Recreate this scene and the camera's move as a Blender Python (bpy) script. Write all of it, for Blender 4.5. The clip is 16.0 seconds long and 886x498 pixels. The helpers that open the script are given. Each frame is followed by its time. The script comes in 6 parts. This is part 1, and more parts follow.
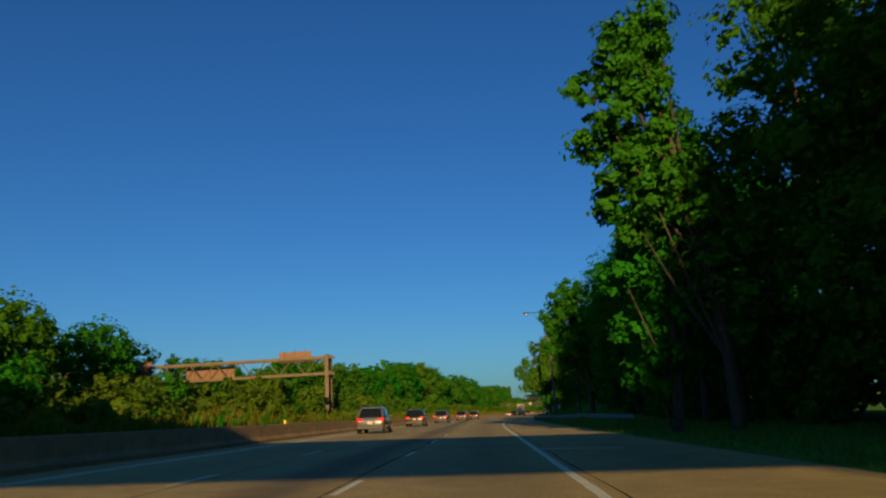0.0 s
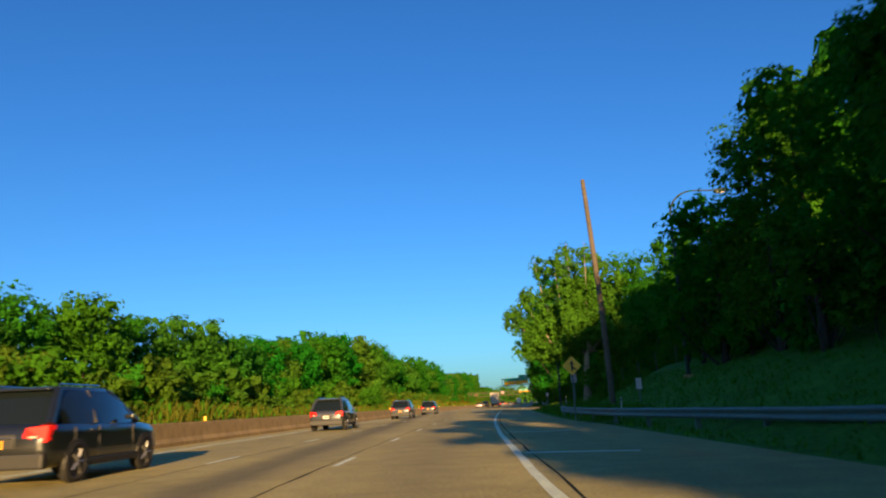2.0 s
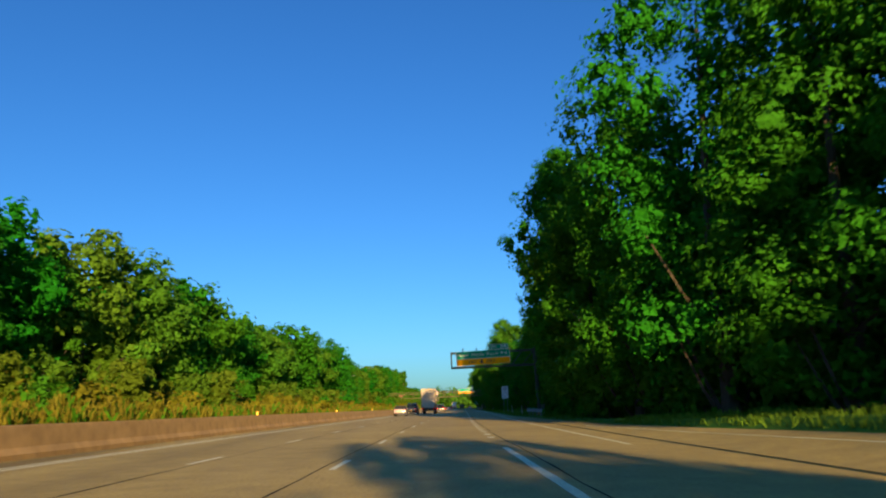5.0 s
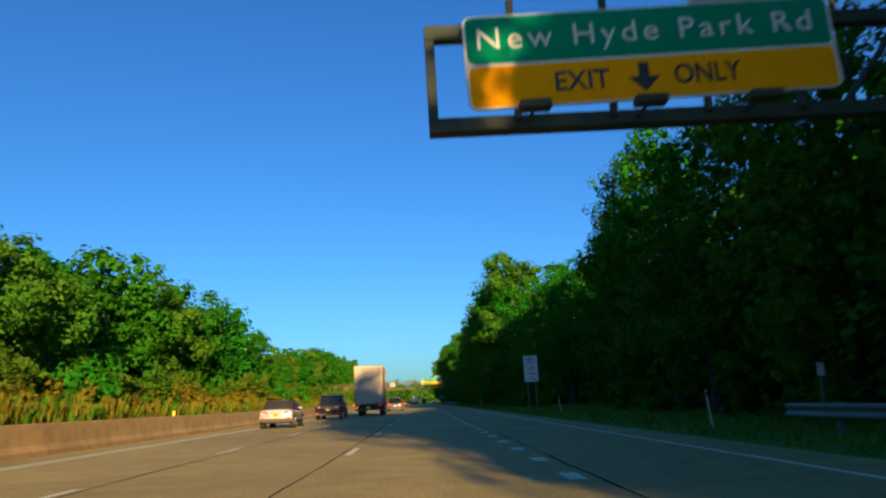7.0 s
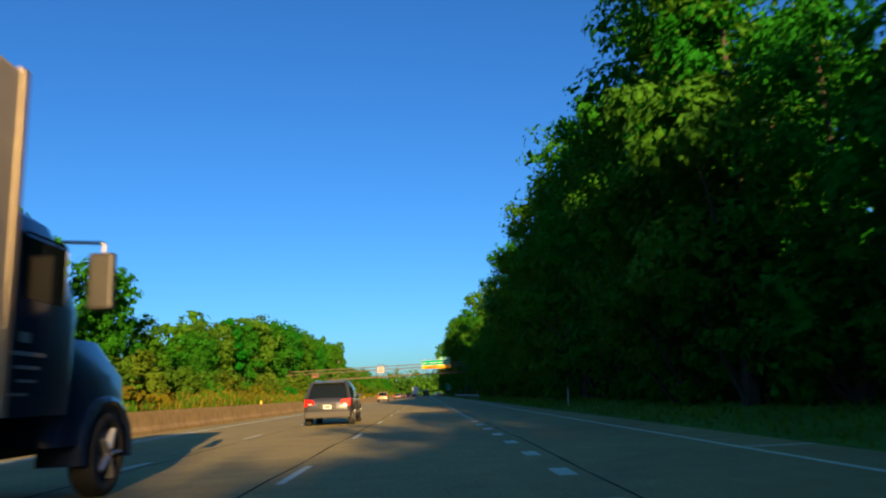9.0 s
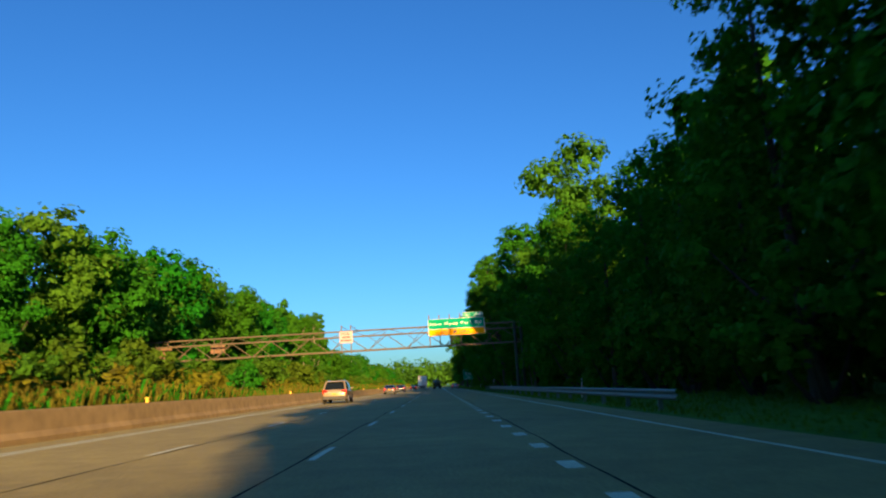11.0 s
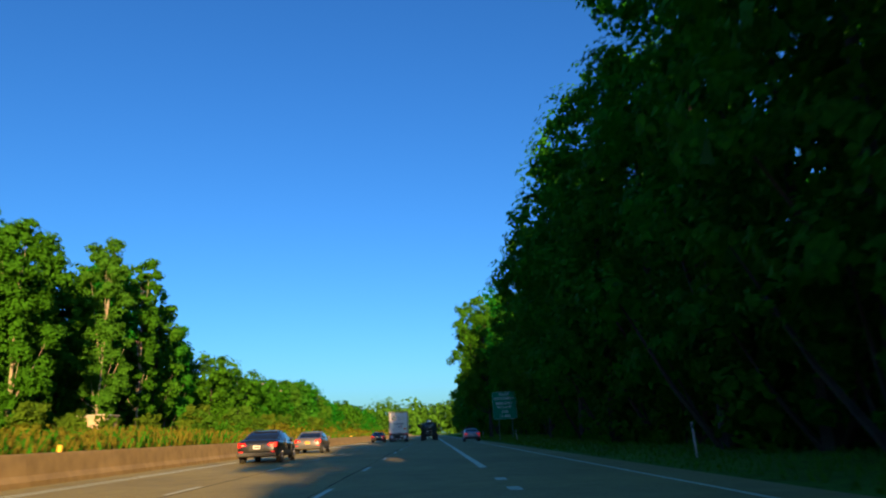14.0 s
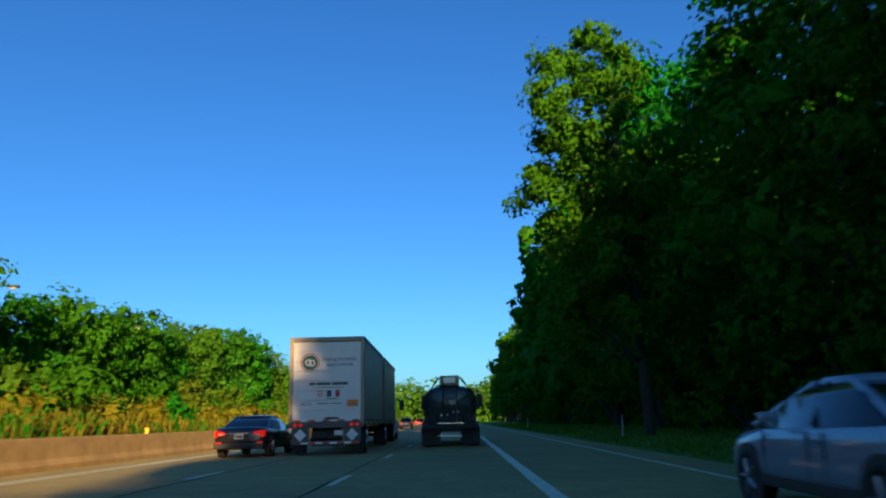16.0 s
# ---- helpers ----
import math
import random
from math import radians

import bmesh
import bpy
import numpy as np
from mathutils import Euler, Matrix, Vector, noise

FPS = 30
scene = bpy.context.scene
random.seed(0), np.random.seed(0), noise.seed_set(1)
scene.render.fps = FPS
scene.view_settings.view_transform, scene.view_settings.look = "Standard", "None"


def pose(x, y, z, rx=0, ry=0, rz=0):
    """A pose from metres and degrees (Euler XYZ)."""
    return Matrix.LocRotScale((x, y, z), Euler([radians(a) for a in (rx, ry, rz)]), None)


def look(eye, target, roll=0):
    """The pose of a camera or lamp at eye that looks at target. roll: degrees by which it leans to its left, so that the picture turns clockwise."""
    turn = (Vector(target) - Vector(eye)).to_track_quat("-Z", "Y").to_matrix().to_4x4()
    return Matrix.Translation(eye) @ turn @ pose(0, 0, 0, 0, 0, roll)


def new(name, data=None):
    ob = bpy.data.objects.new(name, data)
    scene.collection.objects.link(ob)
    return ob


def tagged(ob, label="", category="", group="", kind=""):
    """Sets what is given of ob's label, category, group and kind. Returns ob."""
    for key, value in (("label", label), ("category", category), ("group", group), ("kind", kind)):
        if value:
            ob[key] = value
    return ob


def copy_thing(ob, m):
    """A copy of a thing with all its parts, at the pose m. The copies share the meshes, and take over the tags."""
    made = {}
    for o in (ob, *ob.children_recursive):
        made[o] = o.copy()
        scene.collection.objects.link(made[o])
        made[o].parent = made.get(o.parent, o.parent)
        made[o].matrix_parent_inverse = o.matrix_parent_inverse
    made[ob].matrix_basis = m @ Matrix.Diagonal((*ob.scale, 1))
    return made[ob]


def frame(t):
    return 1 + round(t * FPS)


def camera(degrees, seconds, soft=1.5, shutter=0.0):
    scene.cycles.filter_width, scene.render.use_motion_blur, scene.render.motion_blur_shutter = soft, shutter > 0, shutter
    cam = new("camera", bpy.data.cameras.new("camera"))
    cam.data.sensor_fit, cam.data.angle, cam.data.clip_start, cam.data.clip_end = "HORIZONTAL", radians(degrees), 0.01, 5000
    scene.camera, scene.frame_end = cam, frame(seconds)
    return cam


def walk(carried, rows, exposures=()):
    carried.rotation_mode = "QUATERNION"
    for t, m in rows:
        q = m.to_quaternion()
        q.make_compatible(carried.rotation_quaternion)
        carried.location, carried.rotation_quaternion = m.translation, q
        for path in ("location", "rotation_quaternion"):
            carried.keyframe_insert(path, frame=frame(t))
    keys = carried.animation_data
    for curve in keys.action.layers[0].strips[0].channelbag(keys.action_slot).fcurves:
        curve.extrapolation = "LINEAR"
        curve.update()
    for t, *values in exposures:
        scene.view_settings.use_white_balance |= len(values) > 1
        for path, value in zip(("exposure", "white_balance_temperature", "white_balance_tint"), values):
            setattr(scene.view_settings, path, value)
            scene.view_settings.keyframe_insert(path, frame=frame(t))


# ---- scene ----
ANGLE = 62.97
cam = camera(ANGLE, 16.0, soft=2.1, shutter=0.12)
EYE = 1.05

# The plan below is drawn along a straight centre line; the road itself swings gently to the right in two stretches.
BENDS = ((50.0, 125.0, 0.00096), (150.0, 220.0, 0.0006))     # from, to, curvature
STEP = 0.5
ALONG = np.arange(-2000.0, 5000.0, STEP)
TURN = np.cumsum(sum(np.where((ALONG >= a) & (ALONG < b), c, 0.0) for a, b, c in BENDS)) * STEP
CENTRE_X = np.cumsum(np.sin(TURN)) * STEP
CENTRE_Y = -2000.0 + np.cumsum(np.cos(TURN)) * STEP - STEP


def lie(x, y):
    """Where a spot of the straight plan lies on the curving road, and the road's turn to the right there, in radians."""
    a = np.interp(y, ALONG, TURN)
    return np.interp(y, ALONG, CENTRE_X) + x * np.cos(a), np.interp(y, ALONG, CENTRE_Y) - x * np.sin(a), a


def along(x, y):
    """The rigid move that carries a thing at (x, y) of the straight plan to its place on the curving road."""
    px, py, a = lie(x, y)
    return Matrix.Translation((px, py, 0)) @ Matrix.Rotation(-a, 4, 'Z') @ Matrix.Translation((-x, -y, 0))


# seconds, metres across and along the carriageway, yaw, pitch, roll
DRIVE = [
    (0.0, 0.43, 0.25, 3.27, 12.95, 1.73),
    (0.5, 0.34, 16.19, 1.92, 13.25, 0.96),
    (1.0, 0.66, 31.92, 1.75, 12.89, 1.94),
    (1.5, 0.89, 47.89, 1.65, 12.33, 2.90),
    (2.0, 0.85, 63.54, 1.42, 12.23, 2.52),
    (2.5, 0.88, 80.00, 0.71, 11.46, 2.32),
    (3.0, 0.86, 95.98, -0.07, 11.74, 2.43),
    (3.5, 0.73, 112.06, 0.17, 11.76, 2.15),
    (4.0, 0.51, 128.05, 0.47, 12.51, 1.29),
    (4.5, 0.32, 144.05, -0.11, 12.46, 1.19),
    (7.0, -0.11, 225.25, -1.51, 11.88, 2.11),
    (7.5, -0.05, 240.65, -0.80, 11.57, 2.64),
    (8.0, 0.08, 256.14, -0.83, 11.30, 2.40),
    (8.5, 0.35, 271.92, -0.39, 11.55, 2.11),
    (9.0, 0.16, 289.14, -1.30, 11.27, 2.50),
    (11.5, 0.24, 382.88, -0.26, 10.42, 2.44),
    (12.0, 0.24, 400.74, 0.05, 9.39, 3.38),
    (12.5, 0.38, 419.88, 0.17, 9.79, 3.19),
    (13.0, 0.33, 439.20, 0.53, 9.85, 2.90),
    (13.5, 0.26, 458.40, 0.09, 11.50, 1.97),
    (14.0, 0.32, 477.54, -0.95, 14.24, 1.88),
    (14.5, 0.39, 496.66, -0.13, 14.18, 3.21),
    (15.0, 0.53, 515.92, 1.91, 15.43, 1.89),
    (15.5, 0.61, 535.30, 1.72, 13.26, 1.91),
    (16.0, 0.57, 554.50, 1.38, 13.38, 1.31),
]
DRIVE += [(5.2, 0.2, 167.0, -0.5, 12.3, 1.4), (6.0, 0.1, 192.9, -0.9, 12.0, 1.9), (9.8, 0.15, 318.0, -1.4, 11.0, 2.4), (10.6, 0.2, 348.6, -0.6, 10.7, 2.4)]
DRIVE.sort()
EXPOSURES = [(0.0, 0.4), (0.5, 0.78), (1.0, 1.18), (1.6, 1.33), (9.0, 1.35), (12.0, 1.45), (16.0, 1.45)]
walk(cam, [(t, along(x, y) @ pose(x, y, EYE, 90 + pitch, roll, yaw)) for t, x, y, yaw, pitch, roll in DRIVE], EXPOSURES)

# ---- world and sun ----
SUN_AZ, SUN_EL = 3.5, 11.5          # degrees right of straight behind, and above the horizon
world = bpy.data.worlds.new("sky")
scene.world = world
world.use_nodes = True
wn, wl = world.node_tree.nodes, world.node_tree.links
sky = wn.new("ShaderNodeTexSky")
sky.sky_type = 'NISHITA'
sky.sun_disc = False
sky.sun_elevation = radians(SUN_EL)
sky.sun_rotation = radians(180 - SUN_AZ)
sky.ozone_density = 3.0
sky.dust_density = 0.8
grade = wn.new("ShaderNodeHueSaturation")
grade.inputs["Saturation"].default_value = 1.12
tint = wn.new("ShaderNodeMix")
tint.data_type = 'RGBA'
tint.blend_type = 'MULTIPLY'
tint.inputs["Factor"].default_value = 1.0
tint.inputs["B"].default_value = (0.47, 0.90, 1.34, 1)
back = wn["Background"]
back.inputs["Strength"].default_value = 0.0565
wl.new(sky.outputs[0], grade.inputs["Color"])
wl.new(grade.outputs[0], tint.inputs["A"])
wl.new(tint.outputs["Result"], back.inputs["Color"])

lamp = bpy.data.lights.new("sun", 'SUN')
lamp.energy = 5.0
lamp.angle = radians(0.5)
lamp.color = (1.0, 0.63, 0.26)
sun = new("sun", lamp)
sun_from = Vector((math.sin(radians(SUN_AZ)) * math.cos(radians(SUN_EL)), -math.cos(radians(SUN_AZ)) * math.cos(radians(SUN_EL)), math.sin(radians(SUN_EL))))
sun.matrix_world = look(sun_from * 100, (0, 0, 0))

# ---- materials ----
MATS = {}


def material(name, color, rough=0.6, metal=0.0, vary=0.25, scale=6.0, bump=0.0, bump_scale=40.0, fleck=0.0, coat=0.0, island=0.0, obj=0.0, emit=None, spec=0.5):
    """A Principled surface whose colour varies at two scales, with fine relief."""
    if name in MATS:
        return MATS[name]
    m = bpy.data.materials.new(name)
    m.use_nodes = True
    n, l = m.node_tree.nodes, m.node_tree.links
    b = n["Principled BSDF"]
    b.inputs["Roughness"].default_value = rough
    b.inputs["Metallic"].default_value = metal
    b.inputs["Coat Weight"].default_value = coat
    b.inputs["Specular IOR Level"].default_value = spec
    co = n.new("ShaderNodeTexCoord")
    big = n.new("ShaderNodeTexNoise")
    big.inputs["Scale"].default_value = scale * 0.12
    big.inputs["Detail"].default_value = 3
    fine = n.new("ShaderNodeTexNoise")
    fine.inputs["Scale"].default_value = scale
    fine.inputs["Detail"].default_value = 5
    l.new(co.outputs["Object"], big.inputs["Vector"])
    l.new(co.outputs["Object"], fine.inputs["Vector"])
    add = n.new("ShaderNodeMath")
    add.operation = 'ADD'
    l.new(big.outputs[0], add.inputs[0])
    l.new(fine.outputs[0], add.inputs[1])
    src = add.outputs[0]
    if island or obj:
        geo = n.new("ShaderNodeNewGeometry") if island else n.new("ShaderNodeObjectInfo")
        mul = n.new("ShaderNodeMath")
        mul.operation = 'MULTIPLY_ADD'
        l.new(geo.outputs["Random Per Island" if island else "Random"], mul.inputs[0])
        mul.inputs[1].default_value = island or obj
        mul.inputs[2].default_value = -(island or obj) / 2
        plus = n.new("ShaderNodeMath")
        plus.operation = 'ADD'
        l.new(src, plus.inputs[0])
        l.new(mul.outputs[0], plus.inputs[1])
        src = plus.outputs[0]
    span = n.new("ShaderNodeMapRange")
    span.inputs["From Min"].default_value = 0.6
    span.inputs["From Max"].default_value = 1.4
    span.inputs["To Min"].default_value = 1 - vary
    span.inputs["To Max"].default_value = 1 + vary
    l.new(src, span.inputs["Value"])
    mix = n.new("ShaderNodeMix")
    mix.data_type = 'RGBA'
    mix.blend_type = 'MULTIPLY'
    mix.inputs["Factor"].default_value = 1.0
    mix.inputs["A"].default_value = (*color, 1)
    l.new(span.outputs[0], mix.inputs["B"])
    out = mix.outputs["Result"]
    if fleck:
        spot = n.new("ShaderNodeTexNoise")
        spot.inputs["Scale"].default_value = scale * 14
        l.new(co.outputs["Object"], spot.inputs["Vector"])
        fl = n.new("ShaderNodeMapRange")
        fl.inputs["From Min"].default_value, fl.inputs["From Max"].default_value = 0.35, 0.65
        fl.inputs["To Min"].default_value, fl.inputs["To Max"].default_value = 1 - fleck, 1 + fleck
        l.new(spot.outputs[0], fl.inputs["Value"])
        mix2 = n.new("ShaderNodeMix")
        mix2.data_type = 'RGBA'
        mix2.blend_type = 'MULTIPLY'
        mix2.inputs["Factor"].default_value = 1.0
        l.new(out, mix2.inputs["A"])
        l.new(fl.outputs[0], mix2.inputs["B"])
        out = mix2.outputs["Result"]
    l.new(out, b.inputs["Base Color"])
    if bump:
        bn = n.new("ShaderNodeTexNoise")
        bn.inputs["Scale"].default_value = bump_scale
        bn.inputs["Detail"].default_value = 4
        l.new(co.outputs["Object"], bn.inputs["Vector"])
        bp = n.new("ShaderNodeBump")
        bp.inputs["Strength"].default_value = bump
        bp.inputs["Distance"].default_value = 0.02
        l.new(bn.outputs[0], bp.inputs["Height"])
        l.new(bp.outputs[0], b.inputs["Normal"])
    if emit:
        b.inputs["Emission Color"].default_value = (*emit[:3], 1)
        b.inputs["Emission Strength"].default_value = emit[3]
    MATS[name] = m
    return m


def leaf_material(name, color, glow, holes=0.46):
    """Leaf: matt green that also lets light through; every leaf a little different."""
    m = bpy.data.materials.new(name)
    m.use_nodes = True
    n, l = m.node_tree.nodes, m.node_tree.links
    b, o = n["Principled BSDF"], n["Material Output"]
    b.inputs["Roughness"].default_value = 0.8
    b.inputs["Specular IOR Level"].default_value = 0.1
    geo, info = n.new("ShaderNodeNewGeometry"), n.new("ShaderNodeObjectInfo")
    hsv = n.new("ShaderNodeHueSaturation")
    hsv.inputs["Color"].default_value = (*color, 1)
    val, hue = n.new("ShaderNodeMapRange"), n.new("ShaderNodeMapRange")
    val.inputs["To Min"].default_value, val.inputs["To Max"].default_value = 0.84, 1.18
    hue.inputs["To Min"].default_value, hue.inputs["To Max"].default_value = 0.475, 0.52
    l.new(geo.outputs["Random Per Island"], val.inputs["Value"])
    l.new(info.outputs["Random"], hue.inputs["Value"])
    co, spray = n.new("ShaderNodeTexCoord"), n.new("ShaderNodeTexNoise")
    spray.inputs["Scale"].default_value = 7.0
    spray.inputs["Detail"].default_value = 3
    l.new(co.outputs["Object"], spray.inputs["Vector"])
    fine = n.new("ShaderNodeMapRange")
    fine.inputs["From Min"].default_value, fine.inputs["From Max"].default_value = 0.32, 0.68
    fine.inputs["To Min"].default_value, fine.inputs["To Max"].default_value = 0.78, 1.24
    l.new(spray.outputs[0], fine.inputs["Value"])
    both = n.new("ShaderNodeMath")
    both.operation = 'MULTIPLY'
    l.new(val.outputs[0], both.inputs[0])
    l.new(fine.outputs[0], both.inputs[1])
    l.new(both.outputs[0], hsv.inputs["Value"])
    bump = n.new("ShaderNodeBump")
    bump.inputs["Strength"].default_value = 0.3
    bump.inputs["Distance"].default_value = 0.12
    l.new(spray.outputs[0], bump.inputs["Height"])
    l.new(bump.outputs[0], b.inputs["Normal"])
    l.new(hue.outputs[0], hsv.inputs["Hue"])
    l.new(hsv.outputs[0], b.inputs["Base Color"])
    tr = n.new("ShaderNodeBsdfTranslucent")
    warm = n.new("ShaderNodeMix")
    warm.data_type = 'RGBA'
    warm.blend_type = 'MULTIPLY'
    warm.inputs["Factor"].default_value = 1.0
    warm.inputs["B"].default_value = (1.35, 1.2, 0.4, 1)
    l.new(hsv.outputs[0], warm.inputs["A"])
    l.new(warm.outputs["Result"], tr.inputs["Color"])
    mx = n.new("ShaderNodeMixShader")
    mx.inputs[0].default_value = glow
    l.new(b.outputs[0], mx.inputs[1])
    l.new(tr.outputs[0], mx.inputs[2])
    # gaps between the small leaves of a spray
    gap, clear, cut = n.new("ShaderNodeTexNoise"), n.new("ShaderNodeBsdfTransparent"), n.new("ShaderNodeMixShader")
    gap.inputs["Scale"].default_value = 5.0
    gap.inputs["Detail"].default_value = 2
    l.new(co.outputs["Object"], gap.inputs["Vector"])
    edge = n.new("ShaderNodeMath")
    edge.operation = 'GREATER_THAN'
    edge.inputs[1].default_value = holes
    l.new(gap.outputs[0], edge.inputs[0])
    l.new(edge.outputs[0], cut.inputs[0])
    l.new(clear.outputs[0], cut.inputs[1])
    l.new(mx.outputs[0], cut.inputs[2])
    l.new(cut.outputs[0] if holes else mx.outputs[0], o.inputs["Surface"])
    MATS[name] = m
    return m

# ---- mesh helpers ----


def mesh_object(name, verts, faces, mat, parent=None, label="", smooth=False):
    me = bpy.data.meshes.new(name)
    me.from_pydata([tuple(v) for v in verts], [], [tuple(f) for f in faces])
    me.materials.append(mat)
    if smooth:
        me.shade_smooth()
    ob = new(name, me)
    if parent:
        ob.parent = parent
    if label:
        ob["label"] = label
    return ob


def part(name, bm, mat, parent, label="", smooth=False, at=None):
    """Links a bmesh as one mesh object under a thing or a part."""
    me = bpy.data.meshes.new(name)
    bm.to_mesh(me)
    bm.free()
    me.materials.append(mat)
    if smooth:
        me.shade_smooth()
    ob = new(name, me)
    if parent:
        ob.parent = parent
    if at is not None:
        ob.matrix_basis = at
    if label:
        ob["label"] = label
    return ob


def thing(name, m, label, category, group="", kind=""):
    ob = new(name)
    ob.matrix_basis = m
    return tagged(ob, label, category, group, kind)


def box(bm, x0, x1, y0, y1, z0, z1, bevel=0.0):
    v = [bm.verts.new(p) for p in ((x0, y0, z0), (x1, y0, z0), (x1, y1, z0), (x0, y1, z0), (x0, y0, z1), (x1, y0, z1), (x1, y1, z1), (x0, y1, z1))]
    fs = [bm.faces.new([v[i] for i in f]) for f in ((3, 2, 1, 0), (4, 5, 6, 7), (0, 1, 5, 4), (1, 2, 6, 5), (2, 3, 7, 6), (3, 0, 4, 7))]
    if bevel:
        es = list({e for f in fs for e in f.edges})
        bmesh.ops.bevel(bm, geom=es, offset=bevel, segments=2, affect='EDGES', profile=0.6)
    return bm


def boxed(*a, bevel=0.0):
    return box(bmesh.new(), *a, bevel=bevel)


def rod(bm, p, q, r0, r1=None, sides=8, caps=True):
    """A round bar from p to q."""
    p, q = Vector(p), Vector(q)
    r1 = r0 if r1 is None else r1
    d = (q - p).normalized()
    u = d.cross(Vector((0, 0, 1)) if abs(d.z) < 0.9 else Vector((1, 0, 0))).normalized()
    w = d.cross(u)
    a, b = [], []
    for i in range(sides):
        t = 2 * math.pi * i / sides
        o = u * math.cos(t) + w * math.sin(t)
        a.append(bm.verts.new(p + o * r0))
        b.append(bm.verts.new(q + o * r1))
    for i in range(sides):
        j = (i + 1) % sides
        bm.faces.new((a[i], a[j], b[j], b[i]))
    if caps:
        bm.faces.new(a[::-1])
        bm.faces.new(b)
    return bm


def rods(pairs, r, sides=8):
    bm = bmesh.new()
    for p, q in pairs:
        rod(bm, p, q, r, sides=sides)
    return bm


def sweep(bm, pts, radii, sides=8):
    """One continuous round bar along a chain of points."""
    pts = [Vector(p) for p in pts]
    rows, u = [], None
    for i, p in enumerate(pts):
        d = (pts[min(i + 1, len(pts) - 1)] - pts[max(i - 1, 0)]).normalized()
        if u is None:
            u = d.cross(Vector((0, 0, 1)) if abs(d.z) < 0.9 else Vector((1, 0, 0)))
        u = (u - d * u.dot(d)).normalized()
        w = d.cross(u)
        rows.append([bm.verts.new(p + (u * math.cos(2 * math.pi * k / sides) + w * math.sin(2 * math.pi * k / sides)) * radii[i]) for k in range(sides)])
    for a, b in zip(rows, rows[1:]):
        for k in range(sides):
            j = (k + 1) % sides
            bm.faces.new((a[k], a[j], b[j], b[k]))
    bm.faces.new(rows[0][::-1])
    bm.faces.new(rows[-1])
    return bm


def plate(bm, w, h, y0, y1, r=0.1, cx=0.0, cz=0.0, seg=5):
    """An upright rounded plate, w wide and h high, from y0 to y1."""
    ring = []
    for sx, sz, a0 in ((1, 1, 0), (-1, 1, 90), (-1, -1, 180), (1, -1, 270)):
        for k in range(seg + 1):
            a = radians(a0 + 90 * k / seg)
            ring.append((cx + sx * (w / 2 - r) + r * math.cos(a), cz + sz * (h / 2 - r) + r * math.sin(a)))
    f = [bm.verts.new((x, y0, z)) for x, z in ring]
    b = [bm.verts.new((x, y1, z)) for x, z in ring]
    n = len(ring)
    bm.faces.new(f)
    bm.faces.new(b[::-1])
    for i in range(n):
        j = (i + 1) % n
        bm.faces.new((f[j], f[i], b[i], b[j]))
    return bm


def lettering(text, size, mat, parent, x, y, z, width=None, bold=0.0, spacing=1.0):
    """Raised letters that face the oncoming traffic."""
    c = bpy.data.curves.new("lettering", 'FONT')
    c.body = text
    c.size = size
    c.align_x, c.align_y = 'CENTER', 'CENTER'
    c.extrude = 0.004
    c.offset = bold
    c.space_character = spacing
    tmp = new("lettering", c)
    bpy.context.view_layer.update()
    me = bpy.data.meshes.new_from_object(tmp)
    bpy.data.objects.remove(tmp)
    if width:
        xs = [v.co.x for v in me.vertices]
        k = width / (max(xs) - min(xs))
        mid = (max(xs) + min(xs)) / 2
        for v in me.vertices:
            v.co.x = (v.co.x - mid) * k
    me.materials.clear()
    me.materials.append(mat)
    ob = new("lettering", me)
    ob.parent = parent
    ob.matrix_basis = pose(x, y, z, 90, 0, 0)
    return ob


# ---- plan of the carriageway, in metres across and along ----
LINE_1, LINE_2, LINE_EDGE, LINE_RIGHT, LINE_SHOULDER = -1.75, -5.12, -8.7, 1.87, 5.15
DASH = 9.6
WALL_X = -10.4
ROAD_RIGHT = 6.4
Y0, Y1 = -160.0, 1100.0

M_ASPHALT = material("asphalt", (0.33, 0.28, 0.09), rough=0.85, vary=0.3, scale=1.4, bump=0.5, bump_scale=90, fleck=0.25)
M_SEAL = material("tar seal", (0.018, 0.022, 0.018), rough=0.95, spec=0.05, vary=0.3, scale=8)
M_PAINT = material("road paint", (0.60, 0.66, 0.44), rough=0.6, vary=0.25, scale=9, fleck=0.3)
M_CONCRETE = material("weathered concrete", (0.30, 0.215, 0.098), rough=0.9, vary=0.35, scale=2.2, bump=0.35, bump_scale=30, obj=0.1)
M_GRASS = material("verge grass", (0.07, 0.19, 0.02), rough=0.95, vary=0.45, scale=1.6, bump=0.8, bump_scale=14, fleck=0.4, spec=0.1)
M_STEEL = material("galvanised steel", (0.10, 0.16, 0.135), rough=0.6, metal=0.2, vary=0.2, scale=5)
M_BARK = material("bark", (0.05, 0.042, 0.03), rough=0.95, vary=0.4, scale=9, bump=0.8, bump_scale=24)
L_DARK = leaf_material("leaf deep green", (0.022, 0.145, 0.006), 0.28, 0.36)
L_WOOD = leaf_material("deep wood leaf", (0.02, 0.135, 0.006), 0.25, 0.0)
L_MID = leaf_material("leaf mid green", (0.024, 0.137, 0.005), 0.30, 0.38)
L_PALE = leaf_material("leaf pale green", (0.048, 0.166, 0.011), 0.34, 0.40)
L_SUMAC = leaf_material("sumac leaf", (0.055, 0.125, 0.008), 0.3, 0.38)
L_REED = leaf_material("reed", (0.105, 0.118, 0.012), 0.3, 0.0)
L_DRY = leaf_material("dry reed", (0.135, 0.135, 0.014), 0.3, 0.0)


